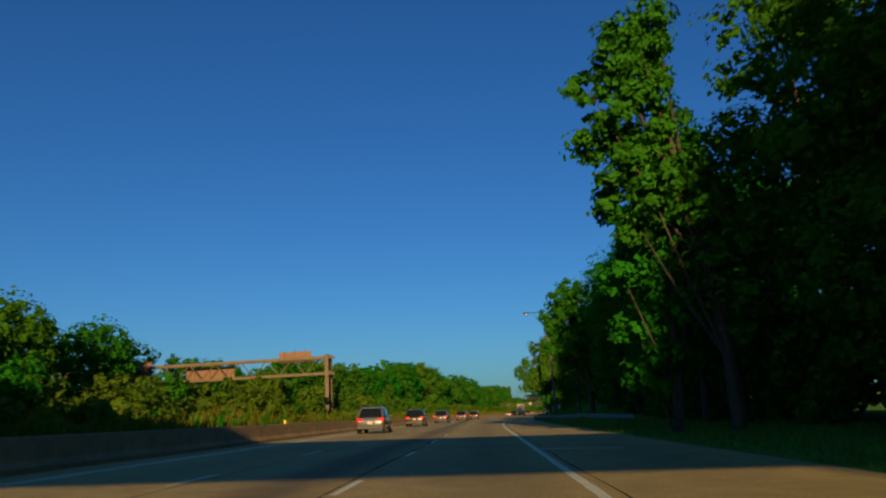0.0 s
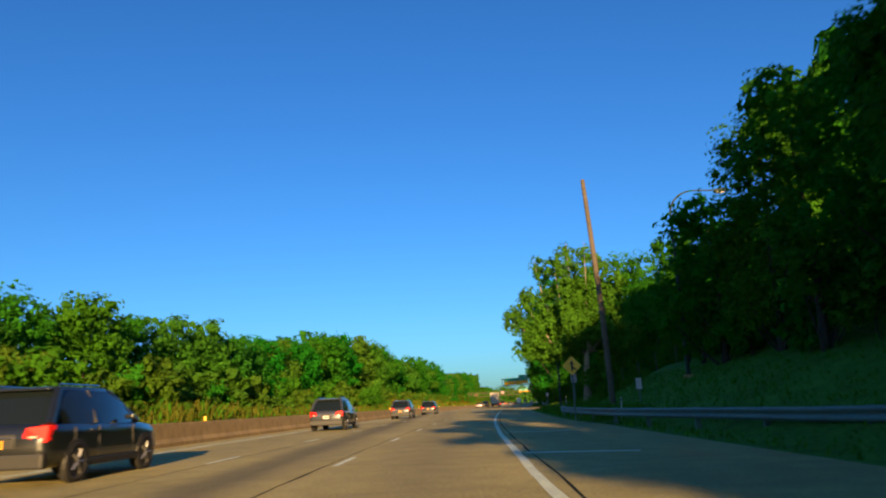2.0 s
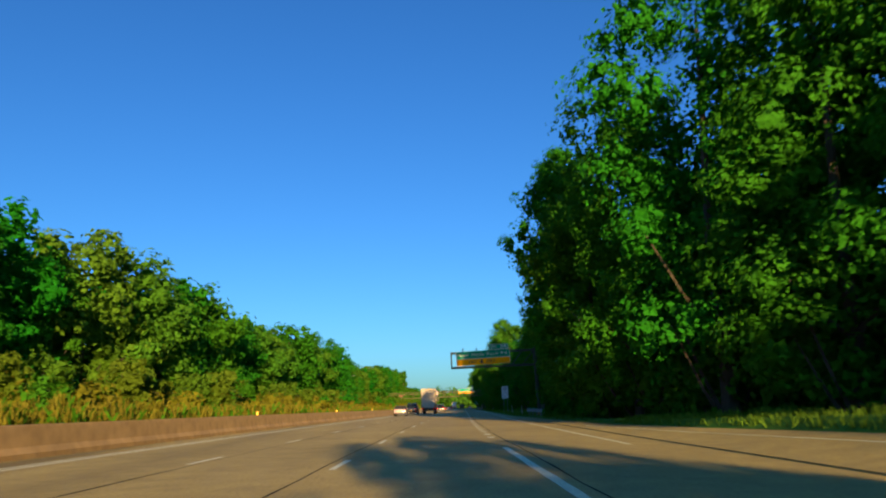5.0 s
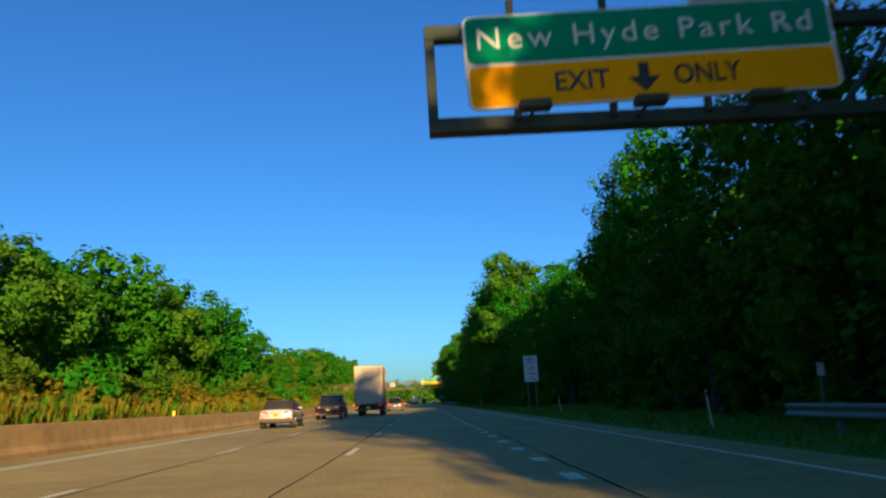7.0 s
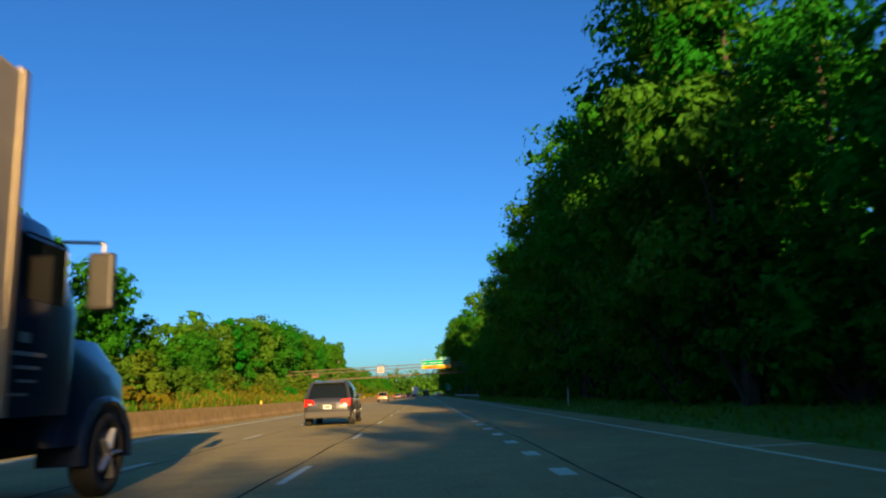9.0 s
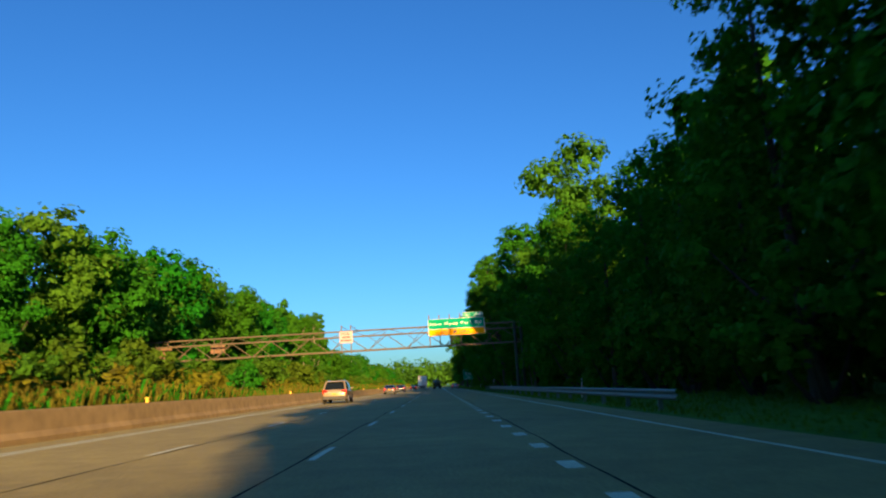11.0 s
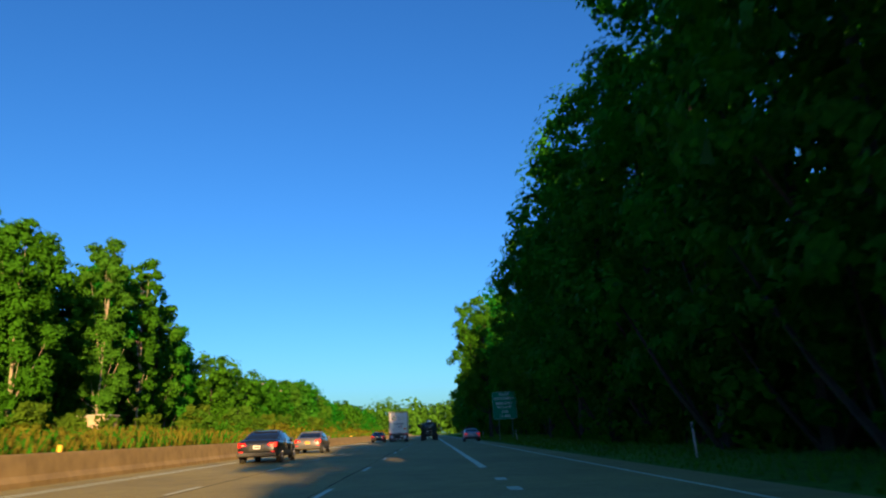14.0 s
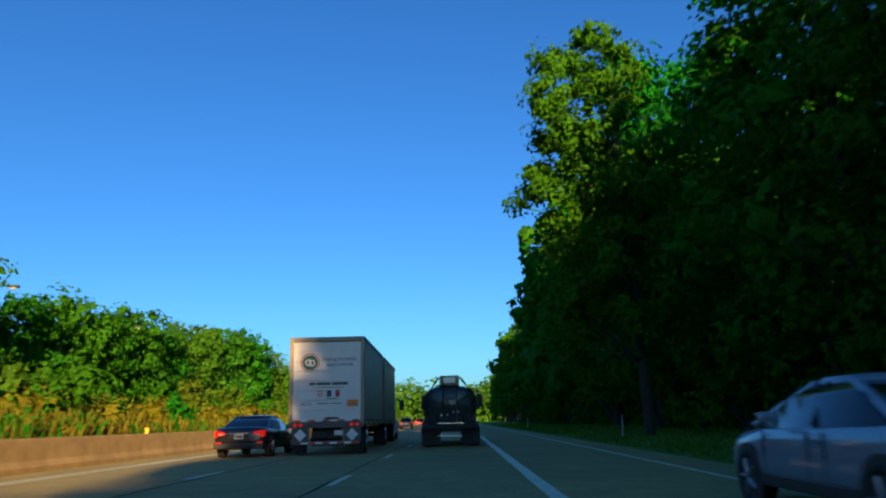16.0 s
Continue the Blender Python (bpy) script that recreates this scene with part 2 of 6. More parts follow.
def worn(m):
    """Dark tyre and oil bands along the lanes, broken up by noise."""
    n, l = m.node_tree.nodes, m.node_tree.links
    b = n["Principled BSDF"]
    old = b.inputs["Base Color"].links[0].from_socket
    co = n.new("ShaderNodeTexCoord")
    sep = n.new("ShaderNodeSeparateXYZ")
    l.new(co.outputs["Object"], sep.inputs[0])
    stretch = n.new("ShaderNodeMapping")
    stretch.inputs["Scale"].default_value = (0.5, 0.03, 1)
    l.new(co.outputs["Object"], stretch.inputs[0])
    nz = n.new("ShaderNodeTexNoise")
    nz.inputs["Scale"].default_value = 1.0
    l.new(stretch.outputs[0], nz.inputs["Vector"])
    shift = n.new("ShaderNodeMath")
    shift.operation = 'MULTIPLY_ADD'
    l.new(nz.outputs[0], shift.inputs[0])
    shift.inputs[1].default_value = 0.5
    l.new(sep.outputs["X"], shift.inputs[2])
    span = n.new("ShaderNodeMapRange")
    span.inputs["From Min"].default_value, span.inputs["From Max"].default_value = -11.0, 8.0
    l.new(shift.outputs[0], span.inputs["Value"])
    ramp = n.new("ShaderNodeValToRGB")
    el = ramp.color_ramp.elements
    el[0].position, el[0].color = 0.0, (0.95, 0.95, 0.95, 1)
    el[1].position, el[1].color = 1.0, (0.9, 0.9, 0.9, 1)
    for x, v in ((-8.6, 1.05), (-6.5, 0.85), (-5.0, 1.0), (-3.8, 0.95), (-3.2, 0.5), (-2.7, 0.42), (-2.2, 0.75), (-1.4, 1.02), (0.4, 0.72), (1.9, 1.0), (4.0, 0.9), (5.8, 1.0)):
        e = el.new((x + 0.25 + 11) / 19)
        e.color = (v, v, v, 1)
    l.new(span.outputs[0], ramp.inputs[0])
    mx = n.new("ShaderNodeMix")
    mx.data_type = 'RGBA'
    mx.blend_type = 'MULTIPLY'
    mx.inputs["Factor"].default_value = 1.0
    l.new(old, mx.inputs["A"])
    l.new(ramp.outputs[0], mx.inputs["B"])
    l.new(mx.outputs["Result"], b.inputs["Base Color"])


worn(M_ASPHALT)


# ---- ground, road and its paint ----
def rise(x, y):
    """Height of the natural ground."""
    wob = 0.25 * math.sin(y * 0.045) + 0.18 * math.sin(y * 0.11 + 1.7)
    if x < WALL_X - 0.4:
        d = WALL_X - 0.4 - x
        return 0.35 + min(d, 1.0) * 0.35 + min(max(d - 1.0, 0), 12) * (0.05 + 0.02 * wob)
    if x > 6.5:
        d = min(x - 6.5, 9)
        flat = 1 - min(1, max(0, 1 - abs(y - 165) / 55)) if x < 22 else 1
        hill = max(0, min(1, (y - 55) / 30, (137 - y) / 17)) * 0.42 * min(max(x - 7.7, 0), 7) * max(0, min(1, (70 - x) / 30))
        return -0.02 + d * (0.055 + 0.03 * wob) * flat + hill
    return -0.06


def build_ground():
    xs = [-3500, -400, -120, -60, -40, -30, -24, -19, -15, -13, -11.5, WALL_X - 0.45, WALL_X - 0.39, 0, 6.2, 6.6, 7.6, 9, 10.5, 12.5, 15, 18, 24, 40, 90, 400, 3500]
    ys = [-1500, -400, -160] + [-100 + 10 * i for i in range(91)] + [900, 1200, 2000, 4500]
    verts = [(*(lie(x, min(y, 1200))[:2] if abs(x) < 200 else (x, y)), rise(x, y)) for y in ys for x in xs]
    verts = [(v[0], max(v[1], ys[i // len(xs)]) if ys[i // len(xs)] > 1200 else v[1], v[2]) for i, v in enumerate(verts)]
    n = len(xs)
    faces = [(j * n + i, j * n + i + 1, (j + 1) * n + i + 1, (j + 1) * n + i) for j in range(len(ys) - 1) for i in range(n - 1)]
    g = mesh_object("ground", verts, faces, M_GRASS, smooth=True)
    tagged(g, "mown green and dry grass beside the highway", "grass", kind="structure")


build_ground()
def road_strip():
    """The paved carriageway: a slab in short lengths, so that it can follow the curve."""
    ys = [Y0 + 7.5 * i for i in range(int((Y1 - Y0) / 7.5) + 1)]
    ring = ((WALL_X - 0.3, 0), (ROAD_RIGHT, 0), (ROAD_RIGHT + 0.15, -0.3), (WALL_X - 0.3, -0.3))
    verts = [(x, y, z) for y in ys for x, z in ring]
    faces = [(4 * j + i, 4 * j + (i + 1) % 4, 4 * j + 4 + (i + 1) % 4, 4 * j + 4 + i) for j in range(len(ys) - 1) for i in range(4)]
    return mesh_object("road", verts, faces, M_ASPHALT)


road = road_strip()
tagged(road, "worn grey-brown asphalt highway with dark tyre bands", "road", kind="structure")


def stripe_mesh(name, w, length, ragged=0.0, centred=False):
    """A low painted bar with a slightly ragged edge."""
    rng = random.Random(7)
    n = max(2, int(length / 0.8))
    verts, faces = [], []
    for i in range(n + 1):
        y = length * i / n - (length / 2 if centred else 0)
        a = w / 2 + rng.uniform(-ragged, ragged)
        b = w / 2 + rng.uniform(-ragged, ragged)
        verts += [(-a, y, 0.004), (b, y, 0.004)]
    for i in range(n):
        faces.append((2 * i, 2 * i + 1, 2 * i + 3, 2 * i + 2))
    me = bpy.data.meshes.new(name)
    me.from_pydata(verts, [], faces)
    me.materials.append(M_PAINT)
    return me


def lay(name, me, x, y, rz=0.0, z=0.0):
    ob = new(name, me)
    ob.parent = road
    ob.matrix_basis = pose(x, y, z, 0, 0, rz)
    return ob


DASH_MESH = stripe_mesh("lane_dash", 0.13, 2.4, 0.012)
DOT_MESH = stripe_mesh("lane_dot", 0.26, 0.85, 0.015)
for line, phase in ((LINE_1, 1.2), (LINE_2, 3.5)):
    for k in range(-4, 84):
        lay("lane_dash", DASH_MESH, line, phase + DASH * k)
for k in range(108):
    lay("lane_dot", DOT_MESH, LINE_RIGHT, 186 + 2.88 * k)
EDGE = stripe_mesh("edge_line", 0.14, 15.0, 0.012, True)
for k in range(-8, 66):
    lay("edge_line", EDGE, LINE_EDGE, 15 * k + 7.5)
    lay("edge_line", EDGE, LINE_EDGE - 0.3, 15 * k + 7.5)
    if k >= 12:
        lay("edge_line", EDGE, LINE_SHOULDER, 15 * k + 7.5)
SOLID = stripe_mesh("solid_line", 0.17, 15.0, 0.012, True)
for k in range(-8, 12):
    lay("solid_line", SOLID, LINE_RIGHT, 15 * k + 7.5)
GORE = stripe_mesh("gore_line", 0.24, 60.0, 0.012)
for k in range(0, 6):
    lay("gore_line", GORE, LINE_RIGHT, 500 + 60 * k)
BAR = stripe_mesh("cross_bar", 0.3, 2.4, 0.015)
for k in range(-5, 5):
    lay("cross_bar", BAR, 4.3, 78.8 + 11.4 * k, 71)
SHORT = stripe_mesh("shoulder_bar", 0.16, 1.2, 0.012)
for y in (247.0, 301.0, 355.0, 413.0, 424.5, 477.4, 512.0):
    lay("shoulder_bar", SHORT, 6.36, y, 90)


# ---- trees ----
def leaf_cloud(rng, lobes, count, size, flat=0.25, drop=0.0, fill=0.10, sprigs=18):
    """Verts and quads of many small pointed leaves. Each lobe (centre, radii) carries sprigs, small billows of
    leaves on its surface; a few large leaves deeper inside close the crown."""
    vol = np.array([l[1][0] * l[1][1] + l[1][0] * l[1][2] for l in lobes])
    inner = int(count * fill)
    total = count + inner
    pick = rng.choice(len(lobes), size=total, p=vol / vol.sum())
    cen = np.array([l[0] for l in lobes])[pick]
    rad = np.array([l[1] for l in lobes])[pick]
    seats = rng.normal(size=(len(lobes), sprigs, 3))
    seats /= np.linalg.norm(seats, axis=2)[:, :, None]
    reach = rng.uniform(0.60, 0.84, size=(len(lobes), sprigs))
    girth = rng.uniform(0.30, 0.52, size=(len(lobes), sprigs))
    which = rng.integers(0, sprigs, size=total)
    seat = seats[pick, which]
    d = rng.normal(size=(total, 3)) + 0.7 * seat
    d /= np.linalg.norm(d, axis=1)[:, None]
    depth = 1 - 0.4 * rng.random(total) ** 2
    p = cen + rad * (seat * reach[pick, which][:, None] + d * (girth[pick, which] * depth)[:, None])
    deep = np.arange(total) >= count
    p[deep] = cen[deep] + rad[deep] * seat[deep] * (0.45 + 0.3 * rng.random((inner, 1)))
    p[:, 2] -= drop * rng.random(total)
    up = (0.62 * d + 0.38 * seat) * (1 - flat) + np.array([0, 0, flat]) + rng.normal(scale=0.2, size=(total, 3))
    up /= np.linalg.norm(up, axis=1)[:, None]
    t = np.cross(up, rng.normal(size=(total, 3)))
    t /= np.linalg.norm(t, axis=1)[:, None]
    b = np.cross(up, t)
    s = size * (0.6 + 0.8 * rng.random(total))[:, None] * np.where(deep, max(1.0, min(2.8, 0.85 / size)), 1.0)[:, None]
    fold = up * s * 0.12
    quad = np.stack([p - t * s * 0.52, p + b * s * 0.40 + t * s * 0.08 - fold, p + t * s * 0.52, p - b * s * 0.40 + t * s * 0.08 - fold], 1)
    return quad.reshape(-1, 3), np.arange(total * 4).reshape(-1, 4)


def crown_mesh(name, seed, height, spread, base, count, size, mat, lobes_n=11, narrow=1.0, drop=0.0):
    rng = np.random.default_rng(seed)
    lobes = []
    mid = (height + base) / 2
    half = (height - base) / 2
    for i in range(lobes_n):
        f = (i + 0.5) / lobes_n
        z = base + (height - base) * (0.08 + 0.84 * f)
        wide = spread * math.sqrt(max(0.08, 1 - ((z - mid + 0.25 * half) / (1.15 * half)) ** 2)) * narrow
        wide *= 0.5 + 0.5 * min(1, (z - base) / (0.3 * (height - base)))
        a = i * 2.4 + rng.uniform(-0.5, 0.5)
        r = wide * rng.uniform(0.42, 0.78)
        k = rng.uniform(0.24, 0.46) * spread
        lobes.append(((math.cos(a) * r, math.sin(a) * r, z), (k, k, k * rng.uniform(0.6, 0.95))))
    lobes.append(((0, 0, mid), (spread * 0.5, spread * 0.5, half * 0.72)))
    v, f = leaf_cloud(rng, lobes, count, size, drop=drop)
    me = bpy.data.meshes.new(name)
    me.from_pydata(v.tolist(), [], f.tolist())
    me.materials.append(mat)
    return me, lobes


def trunk_bmesh(seed, height, base, radius, lobes, limbs=7):
    rng = random.Random(seed)
    bm = bmesh.new()
    pts, rad = [], []
    x = y = 0.0
    for i in range(6):
        f = i / 5
        pts.append((x, y, height * 0.82 * f - 0.3))
        rad.append(radius * (1 - 0.8 * f) * (1.35 if i == 0 else 1))
        x += rng.uniform(-0.18, 0.18)
        y += rng.uniform(-0.18, 0.18)
    sweep(bm, pts, rad, 6)
    for c, r in lobes[:limbs]:
        z = max(base * 0.8, c[2] * 0.62)
        k = min(4, int(z / (height * 0.82) * 5))
        start = Vector(pts[k])
        mid = (start + Vector(c)) / 2 + Vector((0, 0, -0.3))
        sweep(bm, [start, mid, Vector(c)], [radius * 0.42, radius * 0.26, radius * 0.08], 4)
    return bm


def tree_kind(name, seed, height, spread, base, radius, count, size, mat, label, lobes=11, narrow=1.0, drop=0.0):
    crown, lb = crown_mesh("crown", seed, height, spread, base, count, size, mat, lobes, narrow, drop)
    root = thing(name, pose(0, -3000, -400), label, "tree")
    part("trunk", trunk_bmesh(seed, height, base, radius, lb, 7 if count > 2000 else 3), M_BARK, root, "grey-brown bark trunk with limbs")
    c = new("crown", crown)
    c.parent = root
    c["label"] = "crown of small green leaves"
    return root


TALL = [tree_kind("tall_tree", 11 + i, 18.0, 4.7, 1.0, 0.28, 8600, 0.25, (L_DARK, L_MID, L_DARK)[i],
                  "tall broadleaf tree with a dense dark green crown", 24) for i in range(3)]
FINE = [tree_kind("tall_tree", 13 + 5 * i, 18.0, 4.7, 0.9, 0.28, 12500, 0.21, (L_DARK, L_MID)[i],
                  "tall broadleaf tree with a dense sunlit green crown", 24) for i in range(2)]
SHADY = [tree_kind("tall_tree", 15 + i, 18.0, 4.7, 1.0, 0.28, 7000, 0.27, L_DARK,
                   "tall broadleaf tree with a dense dark green crown", 24) for i in range(3)]
BACK = [tree_kind("woodland_tree", 21 + i, 18.0, 4.9, 1.0, 0.28, 1100, 0.95, L_WOOD,
                  "tall dark tree standing deeper in the wood", 10) for i in range(2)]
SLIM = [tree_kind("slim_tree", 31 + i, 13.0, 3.0, 1.0, 0.18, 3000, 0.33, (L_MID, L_DARK)[i],
                  "slender broadleaf tree with green leaves down to the ground", 17) for i in range(2)]
ROUND = [tree_kind("round_tree", 51 + i, 10.0, 4.3, 0.3, 0.2, 3600, 0.34, (L_MID, L_MID, L_PALE)[i],
                   "broad sunlit tree with a rounded green crown", 20) for i in range(3)]
HIND = [tree_kind("hind_tree", 61, 10.0, 4.4, 0.3, 0.2, 900, 0.85, L_MID,
                  "broad tree behind the sunlit front row", 10)]
PALE = [tree_kind("pale_tree", 71, 13.5, 3.4, 2.2, 0.2, 5200, 0.26, L_PALE,
                  "open pale green tree with loose upright branches", 11, 0.95)]
BUSH = [tree_kind("bush", 91 + i, 3.2, 2.0, 0.1, 0.06, 460, 0.30, (L_DARK, L_MID)[i],
                  "leafy green bush at the edge of the wood", 7) for i in range(2)]
for o in BUSH:
    o["category"] = "bush"


SUMAC = [tree_kind("sumac", 101 + i, 3.4, 1.7, 0.4, 0.05, 520, 0.30, L_SUMAC,
                   "yellow-green sumac shrub in the median", 9) for i in range(2)]
for o in SUMAC:
    o["category"] = "bush"
FRESH = {o.name for o in TALL + FINE + SHADY + BACK + SLIM + ROUND + HIND + PALE + BUSH + SUMAC}


def plant(kind, x, y, scale, rng, group, tall=1.0):
    m = Matrix.Translation((x, y, rise(x, y) - 0.1)) @ Matrix.Rotation(rng.uniform(0, 6.28), 4, 'Z') @ Matrix.Diagonal((scale, scale, scale * tall, 1))
    if kind.name in FRESH:
        FRESH.discard(kind.name)
        o = kind
        o.matrix_basis = m
    else:
        o = copy_thing(kind, m @ Matrix.Diagonal((1 / kind.scale[0], 1 / kind.scale[1], 1 / kind.scale[2], 1)))
    o["group"] = group
    return o


def height_right(y):
    """Height of the wood's front row on the right. Unseen trees behind the start are raised to cast shade ahead."""
    pts = [(-150, 22), (-14, 22), (0, 15), (10, 15), (28, 17), (48, 14), (66, 14), (76, 13), (84, 10.8), (95, 9.5), (105, 8.5), (115, 8.5), (122, 11), (132, 14), (140, 14.9), (160, 17.5), (174, 20.5), (184, 21.5), (195, 23.2), (207, 21),
           (225, 15), (245, 14), (262, 13.5), (276, 12.5), (290, 11.5), (300, 12.5), (312, 17), (335, 20), (360, 19), (384, 17.5), (390, 14), (418, 14), (427, 16.5), (450, 17), (470, 18.5), (482, 19.5), (496, 20), (510, 20), (530, 20.5), (560, 17), (600, 22), (650, 24), (760, 19)]
    for (a, u), (b, v) in zip(pts, pts[1:]):
        if a <= y <= b:
            return u + (v - u) * (y - a) / (b - a)
    return 18


def edge_right(y):
    """Where the trunks of the front row stand on the right."""
    pts = [(-150, 16), (-14, 16), (0, 12.8), (30, 12.5), (60, 12.0), (78, 12.0), (98, 13.2), (112, 14.5), (122, 22), (150, 24), (172, 21.5), (182, 15.5), (192, 11.8), (207, 9.7), (230, 10.8), (262, 11.2), (270, 12.4), (284, 12.4), (292, 10.6), (360, 10.4), (428, 10.3), (438, 12.2), (456, 12.4), (465, 10.4), (480, 10.4), (500, 10.5), (520, 10.3), (536, 11.0), (546, 12.6), (552, 12.8), (560, 12.6), (572, 12.2), (640, 12.6), (900, 13)]
    for (a, u), (b, v) in zip(pts, pts[1:]):
        if a <= y <= b:
            return u + (v - u) * (y - a) / (b - a) + 0.6 * min(1, max(0, (y - 240) / 30))
    return 13


def height_left(y):
    pts = [(-150, 9), (48, 9.4), (77, 8.2), (98, 7.2), (107, 9.6), (123, 11.2), (150, 10.9), (164, 11.6), (185, 13.8), (208, 16.6), (224, 17.3), (253, 16.5), (280, 14.8), (292, 16.5), (317, 17.3), (362, 14.5),
           (370, 13), (374, 3.5), (388, 3.5), (394, 11), (402, 15), (413, 16), (440, 16), (446, 18.3), (457, 16), (466, 19.3), (480, 19.5), (500, 18.8), (518, 19.8), (540, 20.6), (560, 20.8), (570, 16.5), (580, 14), (588, 11.8), (608, 11.8), (634, 13.3), (660, 14.3), (680, 12), (900, 13)]
    for (a, u), (b, v) in zip(pts, pts[1:]):
        if a <= y <= b:
            return u + (v - u) * (y - a) / (b - a)
    return 11


def plant_woods():
    rng = random.Random(5)
    right, left = "trees of the wood beside the exit lane", "sunlit trees beyond the median"
    y = -90.0
    while y < 800:
        h = height_right(y)
        x = edge_right(y) + rng.uniform(-0.6, 1.0)
        if y < -12 or y > 615:
            k = rng.choice(BACK)
        else:
            k = rng.choice((FINE if 160 < y < 242 else TALL if y < 325 else SHADY) if h > 9.3 else SLIM + ROUND[:1])
        s = h / {"t": 18.0, "w": 18.0, "s": 13.0, "r": 10.0}[k.name[0]] * rng.uniform(0.78, 1.12)
        plant(k, x, y, s, rng, right, 1.0 if s < 1.15 else 1.05)
        y += rng.uniform(4.2, 6.4) * (1 if y < 640 else 1.6)
    y = -80.0
    while y < 800:
        for dx in (8.0,):
            plant(rng.choice(BACK), edge_right(y) + dx + rng.uniform(-1.5, 2), y + rng.uniform(-2, 2), max(height_right(y), 18.5 if 380 < y < 430 else 0) / 18 * rng.uniform(0.85, 1.08), rng, right)
        y += rng.uniform(6.5, 9) * (1 if y < 660 else 1.8)
    y = -10.0
    while y < 700:
        plant(rng.choice(BUSH), edge_right(y) + rng.uniform(-0.2, 1.4), y, rng.uniform(0.55, 1.2), rng, "bushes along the wood")
        y += rng.uniform(2.6, 4.8)
    y = -30.0
    while y < 900:
        h = height_left(y)
        slender = 486 < y < 578
        k = rng.choice(HIND if y > 700 else SLIM if slender else ROUND + SLIM[:1] if h < 13.5 else SLIM + ROUND)
        size = h / {"s": 13.0, "r": 10.0, "h": 10.0}[k.name[0]] * rng.uniform(0.80, 0.99)
        plant(k, (-35 if 528 < y < 562 else -32) + rng.uniform(-2.5, 2.0), y, size * (0.8 if slender else 1), rng, left, 1.28 if slender else 1.0)
        y += rng.uniform(4.6, 6.8) * (1 if y < 700 else 1.8) * (0.62 if slender else 1)
    y = 0.0
    while y < 900:
        plant(HIND[0], -41 + rng.uniform(-3, 3), y, height_left(y) / 10 * rng.uniform(0.8, 0.98), rng, left)
        y += rng.uniform(7, 11) * (1 if y < 700 else 1.8)


def undergrowth():
    """Dense low growth under the wood, out of reach of the mowers."""
    for k in range(8):
        rng = np.random.default_rng(300 + k)
        lobes = []
        for i in range(70):
            y = -20 + 90 * k + rng.uniform(0, 90)
            x = edge_right(y) + rng.uniform(1.5, 9)
            r = rng.uniform(1.2, 2.4)
            lobes.append(((x, y, rise(x, y) + rng.uniform(0.4, 4.4)), (r, r, r)))
        v, f = leaf_cloud(rng, lobes, 6500, 0.8)
        tagged(mesh_object("undergrowth", v.tolist(), f.tolist(), L_WOOD), "dense dark undergrowth beneath the wood", "undergrowth", kind="stuff")


undergrowth()


def wood_hem():
    """Leafy skirt of saplings and low limbs along the front of the wood."""
    for k in range(7):
        rng = np.random.default_rng(340 + k)
        lobes = []
        for i in range(95):
            y = 150 + 68 * k + rng.uniform(0, 68)
            x = edge_right(y) + rng.uniform(-1.2, 1.6)
            r = rng.uniform(0.8, 1.5)
            lobes.append(((x, y, rise(x, y) + rng.uniform(0.6, 6.0)), (r, r, r * 1.2)))
        v, f = leaf_cloud(rng, lobes, 9000, 0.34)
        tagged(mesh_object("saplings", v.tolist(), f.tolist(), L_DARK), "dark leafy saplings along the front of the wood", "undergrowth", kind="stuff")


wood_hem()


def deep_wood():
    """Dark growth far inside the wood that closes the view between the trunks."""
    rng = np.random.default_rng(399)
    for k in range(6):
        lobes = []
        for i in range(90):
            y = 60 + 100 * k + rng.uniform(0, 100)
            x = edge_right(y) + rng.uniform(9, 17)
            r = rng.uniform(1.6, 2.8)
            lobes.append(((x, y, rise(x, y) + rng.uniform(0.5, 6.5)), (r, r, r)))
        v, f = leaf_cloud(rng, lobes, 3200, 1.3)
        tagged(mesh_object("deep_wood", v.tolist(), f.tolist(), L_WOOD), "dense dark growth deep inside the wood", "undergrowth", kind="stuff")


deep_wood()


def lit_edge():
    """Leafy growth behind the tall trees where the ramp comes in."""
    rng = np.random.default_rng(411)
    lobes = []
    for i in range(120):
        y = rng.uniform(132, 262)
        x = edge_right(y) + rng.uniform(4, 11)
        r = rng.uniform(1.8, 3.0)
        lobes.append(((x, y, rise(x, y) + rng.uniform(0.5, 10)), (r, r, r)))
    v, f = leaf_cloud(rng, lobes, 9000, 0.9)
    tagged(mesh_object("deep_wood", v.tolist(), f.tolist(), L_WOOD), "dense dark growth behind the tall trees", "undergrowth", kind="stuff")


lit_edge()
plant_woods()
# mostly unseen tall trees, added to keep the sun off the growth beyond
SHADE = random.Random(77)
for k in range(26):
    plant(SHADE.choice(BACK), SHADE.uniform(25.5, 34), 70 + 1.9 * k, SHADE.uniform(1.2, 1.34), SHADE, "trees of the wood beside the exit lane")



